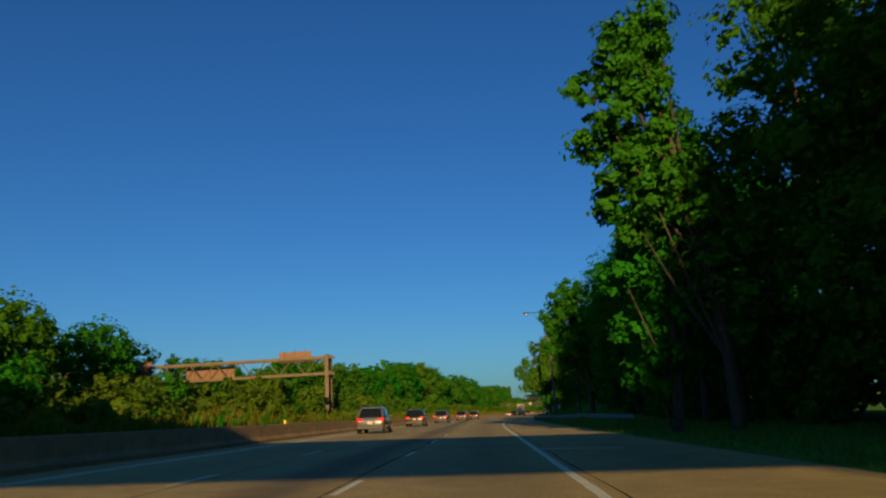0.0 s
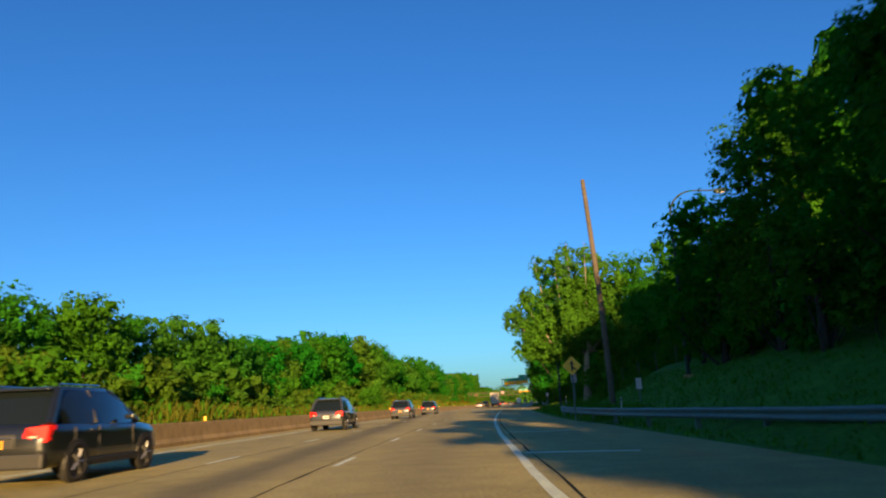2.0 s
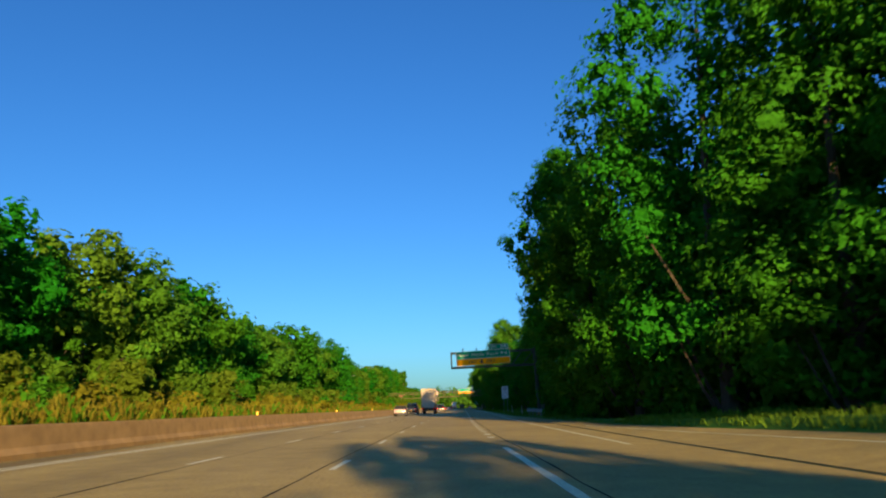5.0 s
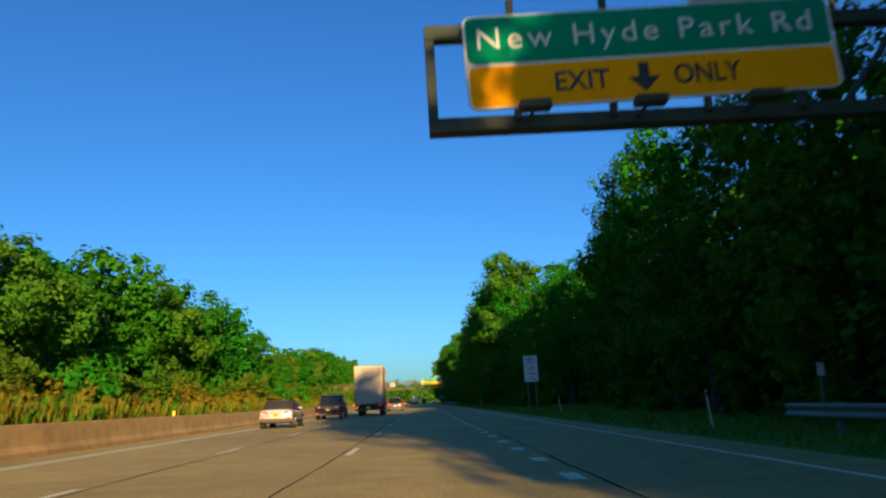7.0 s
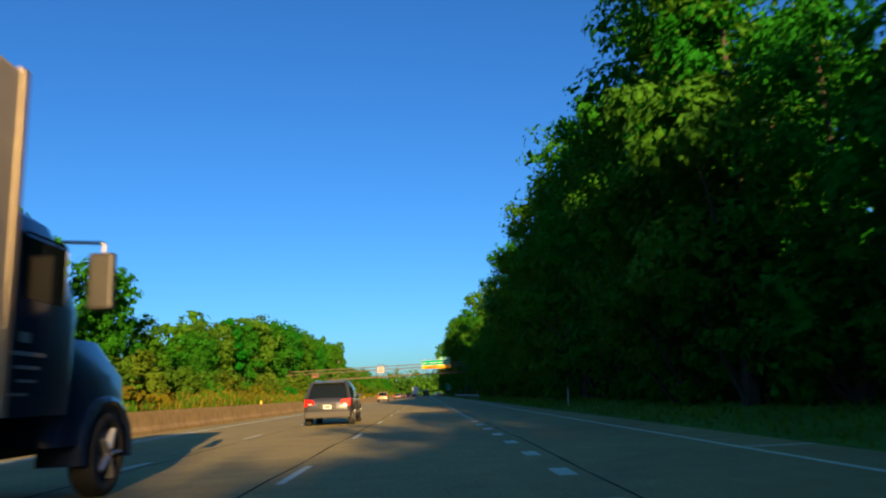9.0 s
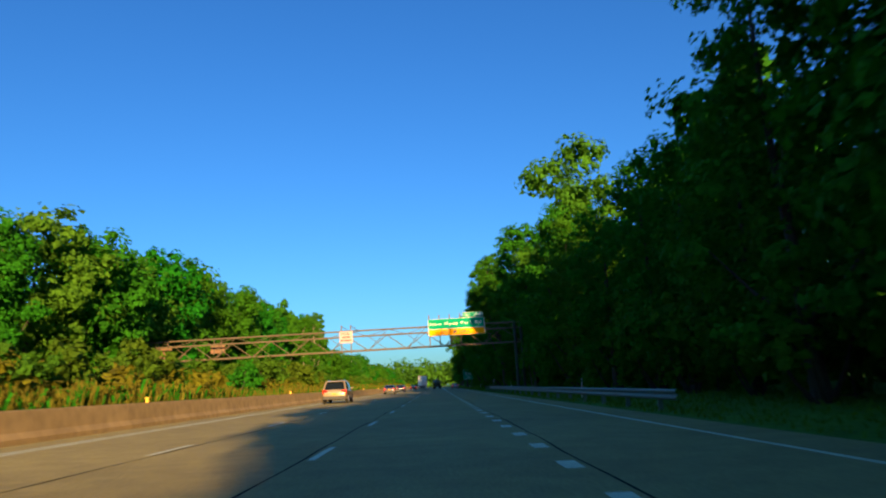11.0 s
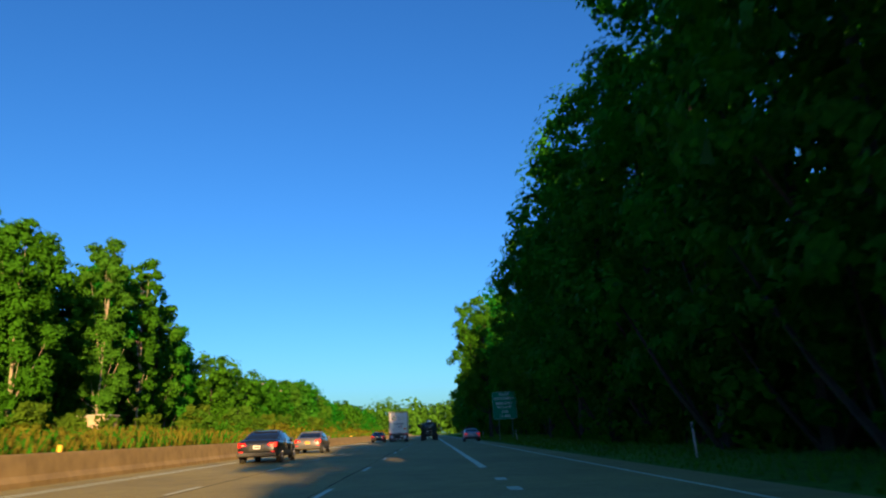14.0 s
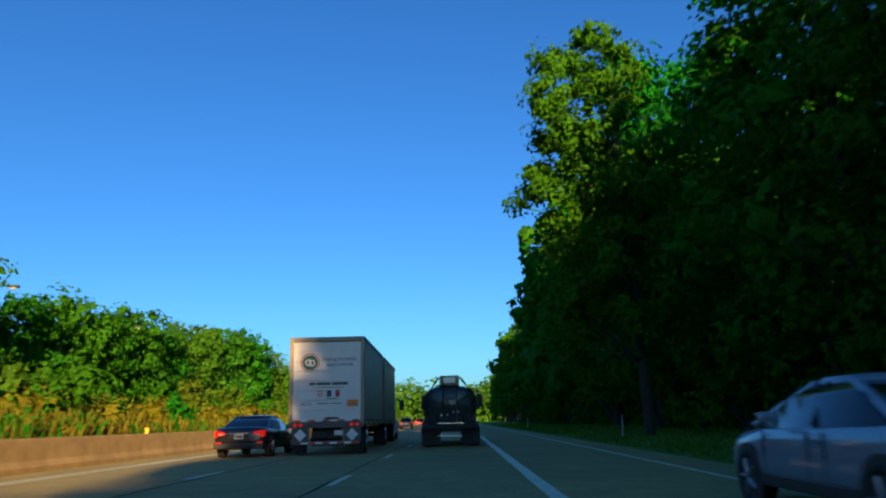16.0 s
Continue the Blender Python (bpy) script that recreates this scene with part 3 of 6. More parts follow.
def plume_tree(x, y):
    """Open tree whose limbs end in upright plumes of leaves."""
    rng = random.Random(41)
    np_rng = np.random.default_rng(41)
    t = thing("plume_tree", pose(x, y, rise(x, y) - 0.1), "open pale green tree with upright leafy plumes and bare limbs", "tree", "trees of the wood beside the exit lane")
    bm = bmesh.new()
    sweep(bm, [(0, 0, -0.3), (0.1, 0, 2.2), (0.25, 0.1, 4.0)], [0.34, 0.26, 0.22], 8)
    lobes = []
    for dx, dy, top, base in ((-5.7, 0.3, 8.6, 4.6), (-4.4, -0.6, 10.2, 4.4), (-3.3, 0.8, 13.0, 5.0), (-1.9, -0.9, 12.6, 5.5), (-0.6, 0.9, 14.2, 6.0), (0.7, -0.5, 13.9, 5.2), (1.9, 0.6, 13.2, 5.6), (2.9, -0.7, 11.4, 4.8), (-2.6, 1.4, 8.4, 3.6), (2.4, 1.5, 8.2, 3.8), (-1.2, 0.2, 11.0, 5.0), (1.4, 0.1, 11.2, 5.0)):
        foot = Vector((0.25 + dx * 0.12, dy * 0.1, 3.9 + abs(dx) * 0.12))
        knee = Vector((dx * 0.55, dy * 0.6, base + 0.6))
        tip = Vector((dx, dy, top - 1.0))
        sweep(bm, [foot, knee, (knee + tip) / 2 + Vector((dx * 0.08, 0, 0)), tip], [0.11, 0.08, 0.04, 0.012], 6)
        n = 6
        for i in range(n):
            f = (i + 0.4) / n
            c = knee.lerp(tip, f)
            r = (1.15 - 0.45 * f) * rng.uniform(0.8, 1.2)
            lobes.append(((c.x + rng.uniform(-0.5, 0.5), c.y + rng.uniform(-0.6, 0.6), c.z + rng.uniform(-0.2, 0.3)), (r, r, r * 1.15)))
    for i in range(26):
        a = rng.uniform(0, 6.28)
        d = rng.uniform(0.6, 5.0)
        r = rng.uniform(0.7, 1.25)
        z = rng.uniform(0.8, 5.6)
        lobes.append(((math.cos(a) * d, math.sin(a) * d * 0.6, max(z, 4.4) if math.cos(a) * d < 0 else z), (r, r, r * 0.9)))
    part("trunk", bm, M_PALEBARK, t, "pale bare limbs and trunk")
    v, f = leaf_cloud(np_rng, lobes, 26000, 0.22)
    c = mesh_object("crown", v.tolist(), f.tolist(), L_PALE, t)
    c["label"] = "loose crown of pale leafy plumes"


M_PALEBARK = material("pale bark", (0.30, 0.24, 0.17), rough=0.9, vary=0.3, scale=8, bump=0.5)
RNG = random.Random(17)
plume_tree(9.0, 121.5)


def leaning_tree(x, y, height, base, reach, spread, seed, leaf, bark, group, label, leaves=11000, heading=180.0, girth=0.30):
    """Tree whose crown leans out from its trunk towards the given heading."""
    rng = random.Random(seed)
    t = thing("leaning_tree", pose(x, y, rise(x, y) - 0.1, 0, 0, heading), label, "tree", group)
    bm = bmesh.new()
    spine = [(reach * f * f * 0.7 + 0.12 * math.sin(5 * f + seed), 0.15 * math.sin(4 * f + seed), height * 0.86 * f - 0.3 * (1 - f)) for f in (0, 0.2, 0.4, 0.6, 0.8, 1.0)]
    sweep(bm, spine, [girth * k for k in (1.0, 0.8, 0.67, 0.5, 0.3, 0.1)], 8)
    lobes = [((reach * 0.85, 0, (height + base) / 2), (spread * 0.55, spread * 0.55, (height - base) * 0.38))]
    n = 34
    for i in range(n):
        f = (i + 0.5) / n
        z = base + (height - base) * f
        wide = spread * math.sqrt(max(0.1, 1 - ((f - 0.42) / 0.62) ** 2))
        a = i * 2.4 + rng.uniform(-0.4, 0.4)
        r = wide * rng.uniform(0.30, 0.80)
        k = spread * rng.uniform(0.24, 0.50)
        mid = reach * math.sin(math.pi * (0.2 + 0.6 * f))
        c = (mid + math.cos(a) * r, math.sin(a) * r, z)
        lobes.append((c, (k, k, k * rng.uniform(0.6, 0.9))))
        if i % 3 == 0:
            foot = Vector(spine[min(4, max(1, int(z * 0.72 / height * 5)))])
            sweep(bm, [foot, foot.lerp(Vector(c), 0.55) + Vector((0, 0, -0.25)), Vector(c)], [girth * 0.33, girth * 0.2, girth * 0.05], 5)
    part("trunk", bm, bark, t, "leaning trunk with spreading limbs")
    v, f = leaf_cloud(np.random.default_rng(seed), lobes, leaves, 0.25, fill=0.16, sprigs=14)
    c = mesh_object("crown", v.tolist(), f.tolist(), leaf, t)
    c["label"] = "crown of small green leaves hanging out over the verge"


WOOD, ROW = "trees of the wood beside the exit lane", "sunlit trees beyond the median"
OVER = "tall broadleaf tree leaning out over the shoulder"
leaning_tree(9.8, 28.5, 17.0, 8.0, 3.0, 2.7, 61, L_DARK, M_BARK, WOOD, OVER, 5500)
leaning_tree(10.6, 72.5, 12.6, 4.5, 2.2, 3.1, 70, L_DARK, M_BARK, WOOD, OVER, 7000)
leaning_tree(9.9, 468.5, 19.0, 8.5, 2.4, 3.0, 69, L_MID, M_BARK, WOOD, OVER, 7500)
leaning_tree(11.2, 446.0, 18.5, 4.0, 1.2, 3.6, 68, L_DARK, M_BARK, WOOD, OVER)
leaning_tree(10.6, 212.0, 19.0, 5.0, 2.4, 3.8, 62, L_MID, M_BARK, WOOD, OVER)
leaning_tree(11.6, 546.0, 20.0, 5.0, 1.6, 3.5, 63, L_DARK, M_BARK, WOOD, OVER)
leaning_tree(9.6, 590.0, 21.5, 5.0, 2.2, 3.9, 64, L_MID, M_BARK, WOOD, OVER, 12000)
BARE = "slender tree with a tall pale trunk and a loose crown"
leaning_tree(-30.2, 546.0, 18.7, 1.5, 0.7, 2.8, 65, L_PALE, M_PALEBARK, ROW, BARE, 11000, 110.0, 0.15)
leaning_tree(-30.6, 556.0, 19.3, 2.0, 0.9, 2.6, 66, L_MID, M_PALEBARK, ROW, BARE, 11000, 110.0, 0.15)
leaning_tree(-30.0, 531.0, 16.3, 1.0, 0.6, 3.0, 67, L_MID, M_PALEBARK, ROW, BARE, 11000, 110.0, 0.15)
plant(PALE[0], 10.8, 313.0, 1.42, RNG, "trees of the wood beside the exit lane")
plant(SHADY[1], 11.2, 318.0, 1.1, RNG, "trees of the wood beside the exit lane")
plant(PALE[0], 12.0, 421.5, 1.55, RNG, "trees of the wood beside the exit lane")
plant(SLIM[0], 8.2, 31.0, 1.1, RNG, "trees of the wood beside the exit lane")


# lighter leaf green: the haze of distance is put into the colour
L_FAR = leaf_material("far woods leaf", (0.05, 0.15, 0.012), 0.3, 0.0)


def far_woods():
    """Distant woods that close the view along the road."""
    rng = np.random.default_rng(8)
    lobes = []
    for i in range(420):
        x = rng.uniform(-260, 260)
        y = 930 + 0.0009 * x * x + rng.uniform(-25, 60)
        r = rng.uniform(7, 12)
        lobes.append(((x, y, rng.uniform(1, 15)), (r, r, r * 0.8)))
    v, f = leaf_cloud(rng, lobes, 34000, 2.4)
    ob = mesh_object("far_woods", v.tolist(), f.tolist(), L_FAR)
    tagged(ob, "distant green woods where the road ends", "woods", kind="stuff")


far_woods()


# ---- median wall, brush, verges and guardrails ----
def build_wall():
    """Low concrete median wall cast in lengths, with a battered face."""
    wall = thing("wall_median", pose(0, 0, 0), "weathered tan concrete median wall, cast in lengths with open joints", "wall", kind="structure")
    prof = [(0.0, -0.1), (0.0, 0.14), (-0.12, 0.30), (-0.20, 0.82), (-0.22, 0.86), (-0.40, 0.86), (-0.42, 0.82), (-0.42, -0.1)]
    n = len(prof)
    me = bpy.data.meshes.new("wall_length")
    verts = [(x, y, z) for y in (0.004, 5.996) for x, z in prof]
    faces = [(i, (i + 1) % n, n + (i + 1) % n, n + i) for i in range(n)] + [tuple(range(n))[::-1], tuple(range(n, 2 * n))]
    me.from_pydata(verts, [], faces)
    me.materials.append(M_CONCRETE)
    for k in range(-10, 150):
        ob = new("wall_length", me)
        ob.parent = wall
        ob.matrix_basis = pose(WALL_X, 6 * k, 0, 0, 0, 0)


build_wall()


# entrance ramp: its edges on the side of the highway and on the outer, higher side
RAMP_NEAR = ((20.0, 136.0, 0.30), (14.5, 143.0, 0.20), (10.0, 151.5, 0.10), (7.2, 158.5, 0.05), (6.3, 168.0, 0.035), (6.3, 182.0, 0.035), (6.3, 196.0, 0.035), (6.3, 215.0, 0.035), (6.3, 233.5, 0.035))
RAMP_FAR = ((25.0, 143.0, 0.60), (18.0, 150.0, 0.55), (13.2, 157.0, 0.50), (10.6, 163.0, 0.45), (9.9, 172.0, 0.36), (8.9, 185.0, 0.20), (8.2, 197.0, 0.08), (7.4, 215.0, 0.04), (6.42, 234.0, 0.035))


def on_ramp(x, y):
    """Whether a spot lies on the paved entrance ramp or its bank."""
    if not 136 < y < 234:
        return False
    near = np.interp(y, [p[1] for p in RAMP_NEAR], [p[0] for p in RAMP_NEAR])
    far = np.interp(y, [p[1] for p in RAMP_FAR], [p[0] for p in RAMP_FAR])
    return near - 0.1 < x < far + (4.0 if y < 200 else 0.2)


def blades(rng, n, x0, x1, y0, y1, tall, wide, lean, lift):
    """Upright grass blades: verts and quads."""
    x = rng.uniform(x0, x1, n)
    y = rng.uniform(y0, y1, n)
    clump = 0.55 + 0.45 * np.sin(x * 1.9 + 0.7 * y) * np.sin(y * 0.83 + 1.1) + 0.25 * np.sin(y * 0.21)
    keep = np.array([not on_ramp(a, b) for a, b in zip(x, y)])
    x, y, clump = x[keep], y[keep], clump[keep]
    n = len(x)
    z = np.array([rise(a, b) for a, b in zip(x, y)]) + lift
    h = tall * (0.45 + 0.55 * rng.random(n)) * np.clip(0.55 + 0.6 * clump, 0.35, 1.3)
    w = wide * (0.6 + 0.8 * rng.random(n))
    a = rng.uniform(0, 6.28, n)
    dx, dy = np.cos(a) * w / 2, np.sin(a) * w / 2
    lx, ly = rng.normal(scale=lean, size=n) * h, rng.normal(scale=lean, size=n) * h
    p = np.stack([np.stack([x - dx, y - dy, z], 1), np.stack([x + dx, y + dy, z], 1),
                  np.stack([x + lx + dx * 0.5, y + ly + dy * 0.5, z + h], 1), np.stack([x + lx - dx * 0.5, y + ly - dy * 0.5, z + h], 1)], 1)
    return p.reshape(-1, 3), np.arange(n * 4).reshape(-1, 4)


def strip_of(name, label, category, mat, seed, n, *a):
    rng = np.random.default_rng(seed)
    v, f = blades(rng, n, *a)
    ob = mesh_object(name, v.tolist(), f.tolist(), mat)
    return tagged(ob, label, category, kind="stuff")


L_GRASS = leaf_material("grass blade", (0.06, 0.17, 0.014), 0.25, 0.0)
for k in range(8):
    y0 = -20 + 90 * k
    strip_of("median_reeds", "dry yellow-green reeds and weeds behind the median wall", "reeds", L_DRY if k > 1 else L_REED, 40 + k, 9000, -15.0, -11.0, y0, y0 + 90, 1.0, 0.06, 0.22, -0.05)
    strip_of("median_weeds", "green weeds spilling over the median wall", "weeds", L_MID, 60 + k, 4200, -19.0, -10.95, y0, y0 + 90, 0.95, 0.16, 0.4, -0.05)
    strip_of("verge_grass", "mown green verge grass along the exit lane", "grass", L_GRASS, 80 + k, 7500, 6.6, 13.0, y0, y0 + 90, 0.22, 0.06, 0.35, -0.02)


def verge_bank():
    """Low grass bank that creeps over the shoulder before the ramp."""
    ys = [96 + 3.5 * i for i in range(20)]
    verts, faces = [], []
    for y in ys:
        k = min(1, (y - 92) / 14, max(0.02, (164 - y) / 12))
        h = 0.34 * math.exp(-((y - 140) / 7) ** 2)
        w = 0.06 * math.sin(y * 0.9) + 0.05 * math.sin(y * 2.3)
        for x, z in ((5.85 + w + 0.75 * (1 - k), 0.006), (6.15 + 0.6 * (1 - k), 0.006 + 0.09 * k), (6.9, 0.01 + 0.17 * k + h * 0.8), (7.8, 0.012 + 0.17 * k + h), (8.8, rise(8.8, y) - 0.03 + h * 0.5)):
            verts.append((x, y, z))
    for j in range(len(ys) - 1):
        for i in range(4):
            faces.append((5 * j + i, 5 * j + i + 1, 5 * j + i + 6, 5 * j + i + 5))
    tagged(mesh_object("verge_bank", verts, faces, M_GRASS, smooth=True), "low grass bank creeping over the shoulder", "grass", kind="structure")


verge_bank()
strip_of("bank_grass", "dark grass on the low bank beside the shoulder", "grass", L_GRASS, 96, 4300, 5.95, 8.6, 97, 147, 0.42, 0.05, 0.3, 0.10)
strip_of("gore_grass", "taller dark grass in the gore before the ramp", "grass", L_GRASS, 95, 9000, 6.3, 13.5, 118, 146, 0.75, 0.05, 0.3, 0.0)
strip_of("nose_grass", "low grass on the nose between highway and ramp", "grass", L_GRASS, 94, 4000, 6.0, 12.0, 144, 159, 0.22, 0.05, 0.3, 0.0)


def median_brush():
    """Shrubs and sumac in the median."""
    rng = random.Random(23)
    y = -10.0
    while y < 720:
        if 482 < y < 536:
            y += 4.0
            continue
        k = rng.choice(BUSH)
        if rng.random() < 0.5:
            plant(k, rng.uniform(-19.0, -12.4), y, rng.uniform(0.5, 0.95), rng, "shrubs in the median")
        for side in range(1 if y > 560 else 2):
            plant(rng.choice(SUMAC), rng.uniform(-21.0, -13.5), y + rng.uniform(0, 5), rng.uniform(0.6, 1.05), rng, "shrubs in the median")
        y += rng.uniform(3.5, 6.5)


median_brush()


def brush_bank():
    """The dense golden-green bank of brush that fills the median."""
    for k in range(8):
        rng = np.random.default_rng(700 + k)
        lobes = []
        for i in range(200):
            y = -20 + 90 * k + rng.uniform(0, 90)
            x = rng.uniform(-22, -12.2)
            r = rng.uniform(0.6, 1.25) * (1.15 if x < -16 else 0.9)
            low = 0.5 if 480 < y < 545 else 1.0
            lobes.append(((x, y, rise(x, y) + low * rng.uniform(0.2, 0.85) * (1 + 0.05 * (-12 - x))), (r, r * 1.3, r * 0.85 * low)))
        v, f = leaf_cloud(rng, lobes, 11000, 0.30)
        tagged(mesh_object("brush", v.tolist(), f.tolist(), L_BRUSH if k > 1 else L_SUMAC), "dense golden-green brush filling the median", "brush", kind="stuff")


L_BRUSH = leaf_material("brush leaf", (0.125, 0.128, 0.008), 0.3, 0.36)
brush_bank()


def swing(y, path):
    """Offset of a curving rail at y."""
    for (a, u), (b, v) in zip(path, path[1:]):
        if a <= y <= b:
            return u + (v - u) * (y - a) / (b - a)
    return path[-1][1]


def guardrail(y0, y1, x, turn_in=True, path=()):
    """Galvanised W-beam on steel posts."""
    rail = thing("guardrail", pose(x, y0, 0), "galvanised steel W-beam guardrail on posts beside the shoulder", "guardrail", "guardrails")
    prof = [(0.0, 0.33), (-0.05, 0.37), (-0.05, 0.43), (0.02, 0.47), (0.02, 0.51), (-0.05, 0.55), (-0.05, 0.61), (0.0, 0.65)]
    n = max(2, int((y1 - y0) / 3.8))
    m = len(prof)
    verts, faces = [], []
    for i in range(n + 1):
        y = (y1 - y0) * i / n
        bend = swing(y0 + y, path) if path else 1.1 * max(0, 1 - (n - i) / 3) ** 2 if turn_in else 0
        for off in (0.0, 0.006):
            verts += [(px + off + bend, y, pz + rise(x + 0.3 + 0.3 * bend, y0 + y)) for px, pz in prof]
    for i in range(n):
        a, b = i * 2 * m, (i + 1) * 2 * m
        for j in range(m - 1):
            faces.append((a + j, a + j + 1, b + j + 1, b + j))
            faces.append((a + m + j, b + m + j, b + m + j + 1, a + m + j + 1))
        faces += [(a + m - 1, a + 2 * m - 1, b + 2 * m - 1, b + m - 1), (a, b, b + m, a + m)]
    mesh_object("beam", verts, faces, M_STEEL, rail, smooth=True)
    post = boxed(0.01, 0.16, -0.05, 0.05, -0.3, 0.66, bevel=0.01)
    me = bpy.data.meshes.new("post")
    post.to_mesh(me)
    post.free()
    me.materials.append(M_STEEL)
    for i in range(n):
        p = new("post", me)
        p.parent = rail
        y = (y1 - y0) * (i + 0.5) / n
        bend = swing(y0 + y, path) if path else 0.0
        p.matrix_basis = pose(bend, y, rise(x + 0.3 + 0.3 * bend, y0 + y))


guardrail(52, 124, 7.0, True, ((52, 3.6), (64, 2.8), (75, 1.8), (84, 0.8), (92, -0.3), (99, -0.85), (110, -0.95), (117, -0.4), (124, 0.6)))
guardrail(226, 242, 8.2, False)
guardrail(385, 470, 7.0)


def cabinet(x, y):
    """Roadside control cabinet on a concrete pad."""
    t = thing("control_cabinet", pose(x, y, rise(x, y)), "grey-green steel control cabinet at the foot of the sign column", "cabinet")
    part("pad", boxed(-0.38, 0.38, -0.3, 0.3, -0.2, 0.08, bevel=0.02), M_CONCRETE, t)
    body = part("body", boxed(-0.3, 0.3, -0.22, 0.22, 0.08, 0.98, bevel=0.015), M_CABINET, t)
    part("roof", boxed(-0.33, 0.33, -0.26, 0.26, 0.98, 1.03, bevel=0.015), M_CABINET, t)
    door = part("door", boxed(-0.27, 0.27, -0.235, -0.22, 0.12, 0.95, bevel=0.006), M_CABINET, body)
    part("handle", boxed(0.18, 0.21, -0.26, -0.235, 0.5, 0.62, bevel=0.006), M_STEEL, door)


M_CABINET = material("cabinet paint", (0.13, 0.16, 0.11), rough=0.6, vary=0.15, scale=4)
cabinet(9.35, 237.6)

# ramp that joins behind the tapering verge
def ramp_strip(name, mat, rows, parent=None):
    """A sheet through rows of points across the ramp."""
    n = len(rows[0])
    verts = [p for row in rows for p in row]
    faces = [(k * n + i, k * n + i + 1, (k + 1) * n + i + 1, (k + 1) * n + i) for k in range(len(rows) - 1) for i in range(n - 1)]
    return mesh_object(name, verts, faces, mat, parent)


def entrance_ramp():
    road_rows, line_rows, bank_rows, tops = [], [], [], []
    for k, (a, b) in enumerate(zip(RAMP_NEAR, RAMP_FAR)):
        a, b = Vector(a), Vector(b)
        road_rows.append([tuple(a + Vector((0, 0, -0.4)))] + [tuple(a.lerp(b, f)) for f in (0, 0.33, 0.66, 1.0)])
        if k < 7:
            inset = 1.7 / max(2.4, (b - a).length)
            line_rows.append([tuple(a.lerp(b, 1 - inset) + Vector((0, 0, 0.006))), tuple(a.lerp(b, 1 - inset + 0.14 / max(1.5, (b - a).length)) + Vector((0, 0, 0.006)))])
        out = Vector((b.x - a.x, b.y - a.y, 0)).normalized()
        full = (1, 1, 1, 1, 1, 0.75, 0.45, 0.2, 0.0)[k]
        row = [b + Vector((0, 0, -0.03)), b + out * 0.9 + Vector((0, 0, 0.36 * full)), b + out * 2.4 + Vector((0, 0, 0.42 * full))]
        end = b + out * (2.6 + 5.0 * full)
        row.append(Vector((end.x, end.y, rise(end.x, end.y) - 0.15)))
        bank_rows.append([tuple(p) for p in row])
        tops.append((row[0], row[2], full))
    ramp = ramp_strip("ramp_road", M_ASPHALT, road_rows)
    tagged(ramp, "sunlit asphalt entrance ramp joining the highway", "road", kind="structure")
    ramp_strip("ramp_line", M_PAINT, line_rows, ramp)
    tagged(ramp_strip("ramp_bank", M_GRASS, bank_rows), "low grass bank along the outer side of the ramp", "grass", kind="structure")
    # grass on the bank
    rng = random.Random(97)
    verts, faces = [], []
    for i in range(7000):
        u = rng.uniform(1.0, 6.0)
        k, f = int(u), u - int(u)
        p = tops[k][0].lerp(tops[k + 1][0], f).lerp(tops[k][1].lerp(tops[k + 1][1], f), rng.uniform(0.1, 1.0))
        h = rng.uniform(0.12, 0.34) * (0.4 + 0.6 * tops[k][2])
        t = rng.uniform(0, 6.28)
        d = Vector((math.cos(t), math.sin(t), 0)) * 0.025
        top = p + Vector((rng.gauss(0, 0.3) * h, rng.gauss(0, 0.3) * h, h))
        verts += [tuple(p - d), tuple(p + d), tuple(top + d * 0.4), tuple(top - d * 0.4)]
        faces.append((4 * i, 4 * i + 1, 4 * i + 2, 4 * i + 3))
    tagged(mesh_object("ramp_grass", verts, faces, L_GRASS), "rough green grass on the bank of the ramp", "grass", kind="stuff")


entrance_ramp()


def seam(x, y0, y1, seed):
    """Dark sealed joint that wanders along the lane line."""
    rng = random.Random(seed)
    verts, faces = [], []
    n = int((y1 - y0) / 1.5)
    o = 0.0
    for i in range(n + 1):
        o = 0.85 * o + rng.uniform(-0.03, 0.03)
        w = rng.uniform(0.008, 0.03)
        y = y0 + (y1 - y0) * i / n
        verts += [(x + o - w, y, 0.003), (x + o + w, y, 0.003)]
    for i in range(n):
        faces.append((2 * i, 2 * i + 1, 2 * i + 3, 2 * i + 2))
    ob = mesh_object("sealed_joint", verts, faces, M_SEAL, road)


seam(LINE_1 - 0.2, -20, 700, 3)
seam(LINE_2 + 0.2, -20, 700, 4)
seam(LINE_RIGHT + 0.28, -20, 470, 5)


# small posts
M_WHITE = material("white marker", (0.5, 0.5, 0.48), rough=0.55, vary=0.12, scale=12)
M_YELLOW = material("yellow marker", (0.75, 0.42, 0.03), rough=0.5, vary=0.12, scale=12)


def marker(x, y, h=1.05, lean=0.0, lift=0.0):
    t = thing("delineator_post", pose(x, y, rise(x, y) + lift, 0, lean, 0), "slim white delineator post in the verge grass", "marker post", "delineator posts")
    part("post", boxed(-0.03, 0.03, -0.012, 0.012, -0.2, h, bevel=0.008), M_WHITE, t)
    part("reflector", boxed(-0.025, 0.025, -0.018, -0.0125, h - 0.2, h - 0.06), M_STEEL, t)


for x, y, lean in ((7.6, 98, 2), (7.4, 149, -3), (8.0, 246, -5), (8.6, 272, -8), (8.0, 330, 3), (8.2, 405, 4), (8.4, 446, 2), (8.3, 500, -3), (8.4, 547, -9), (8.2, 590, 2), (8.2, 640, 2)):
    marker(x, y, 1.05, lean)


marker(7.35, 155.5, 1.2, -6)
marker(10.8, 163.7, 0.85, -4, 0.70)


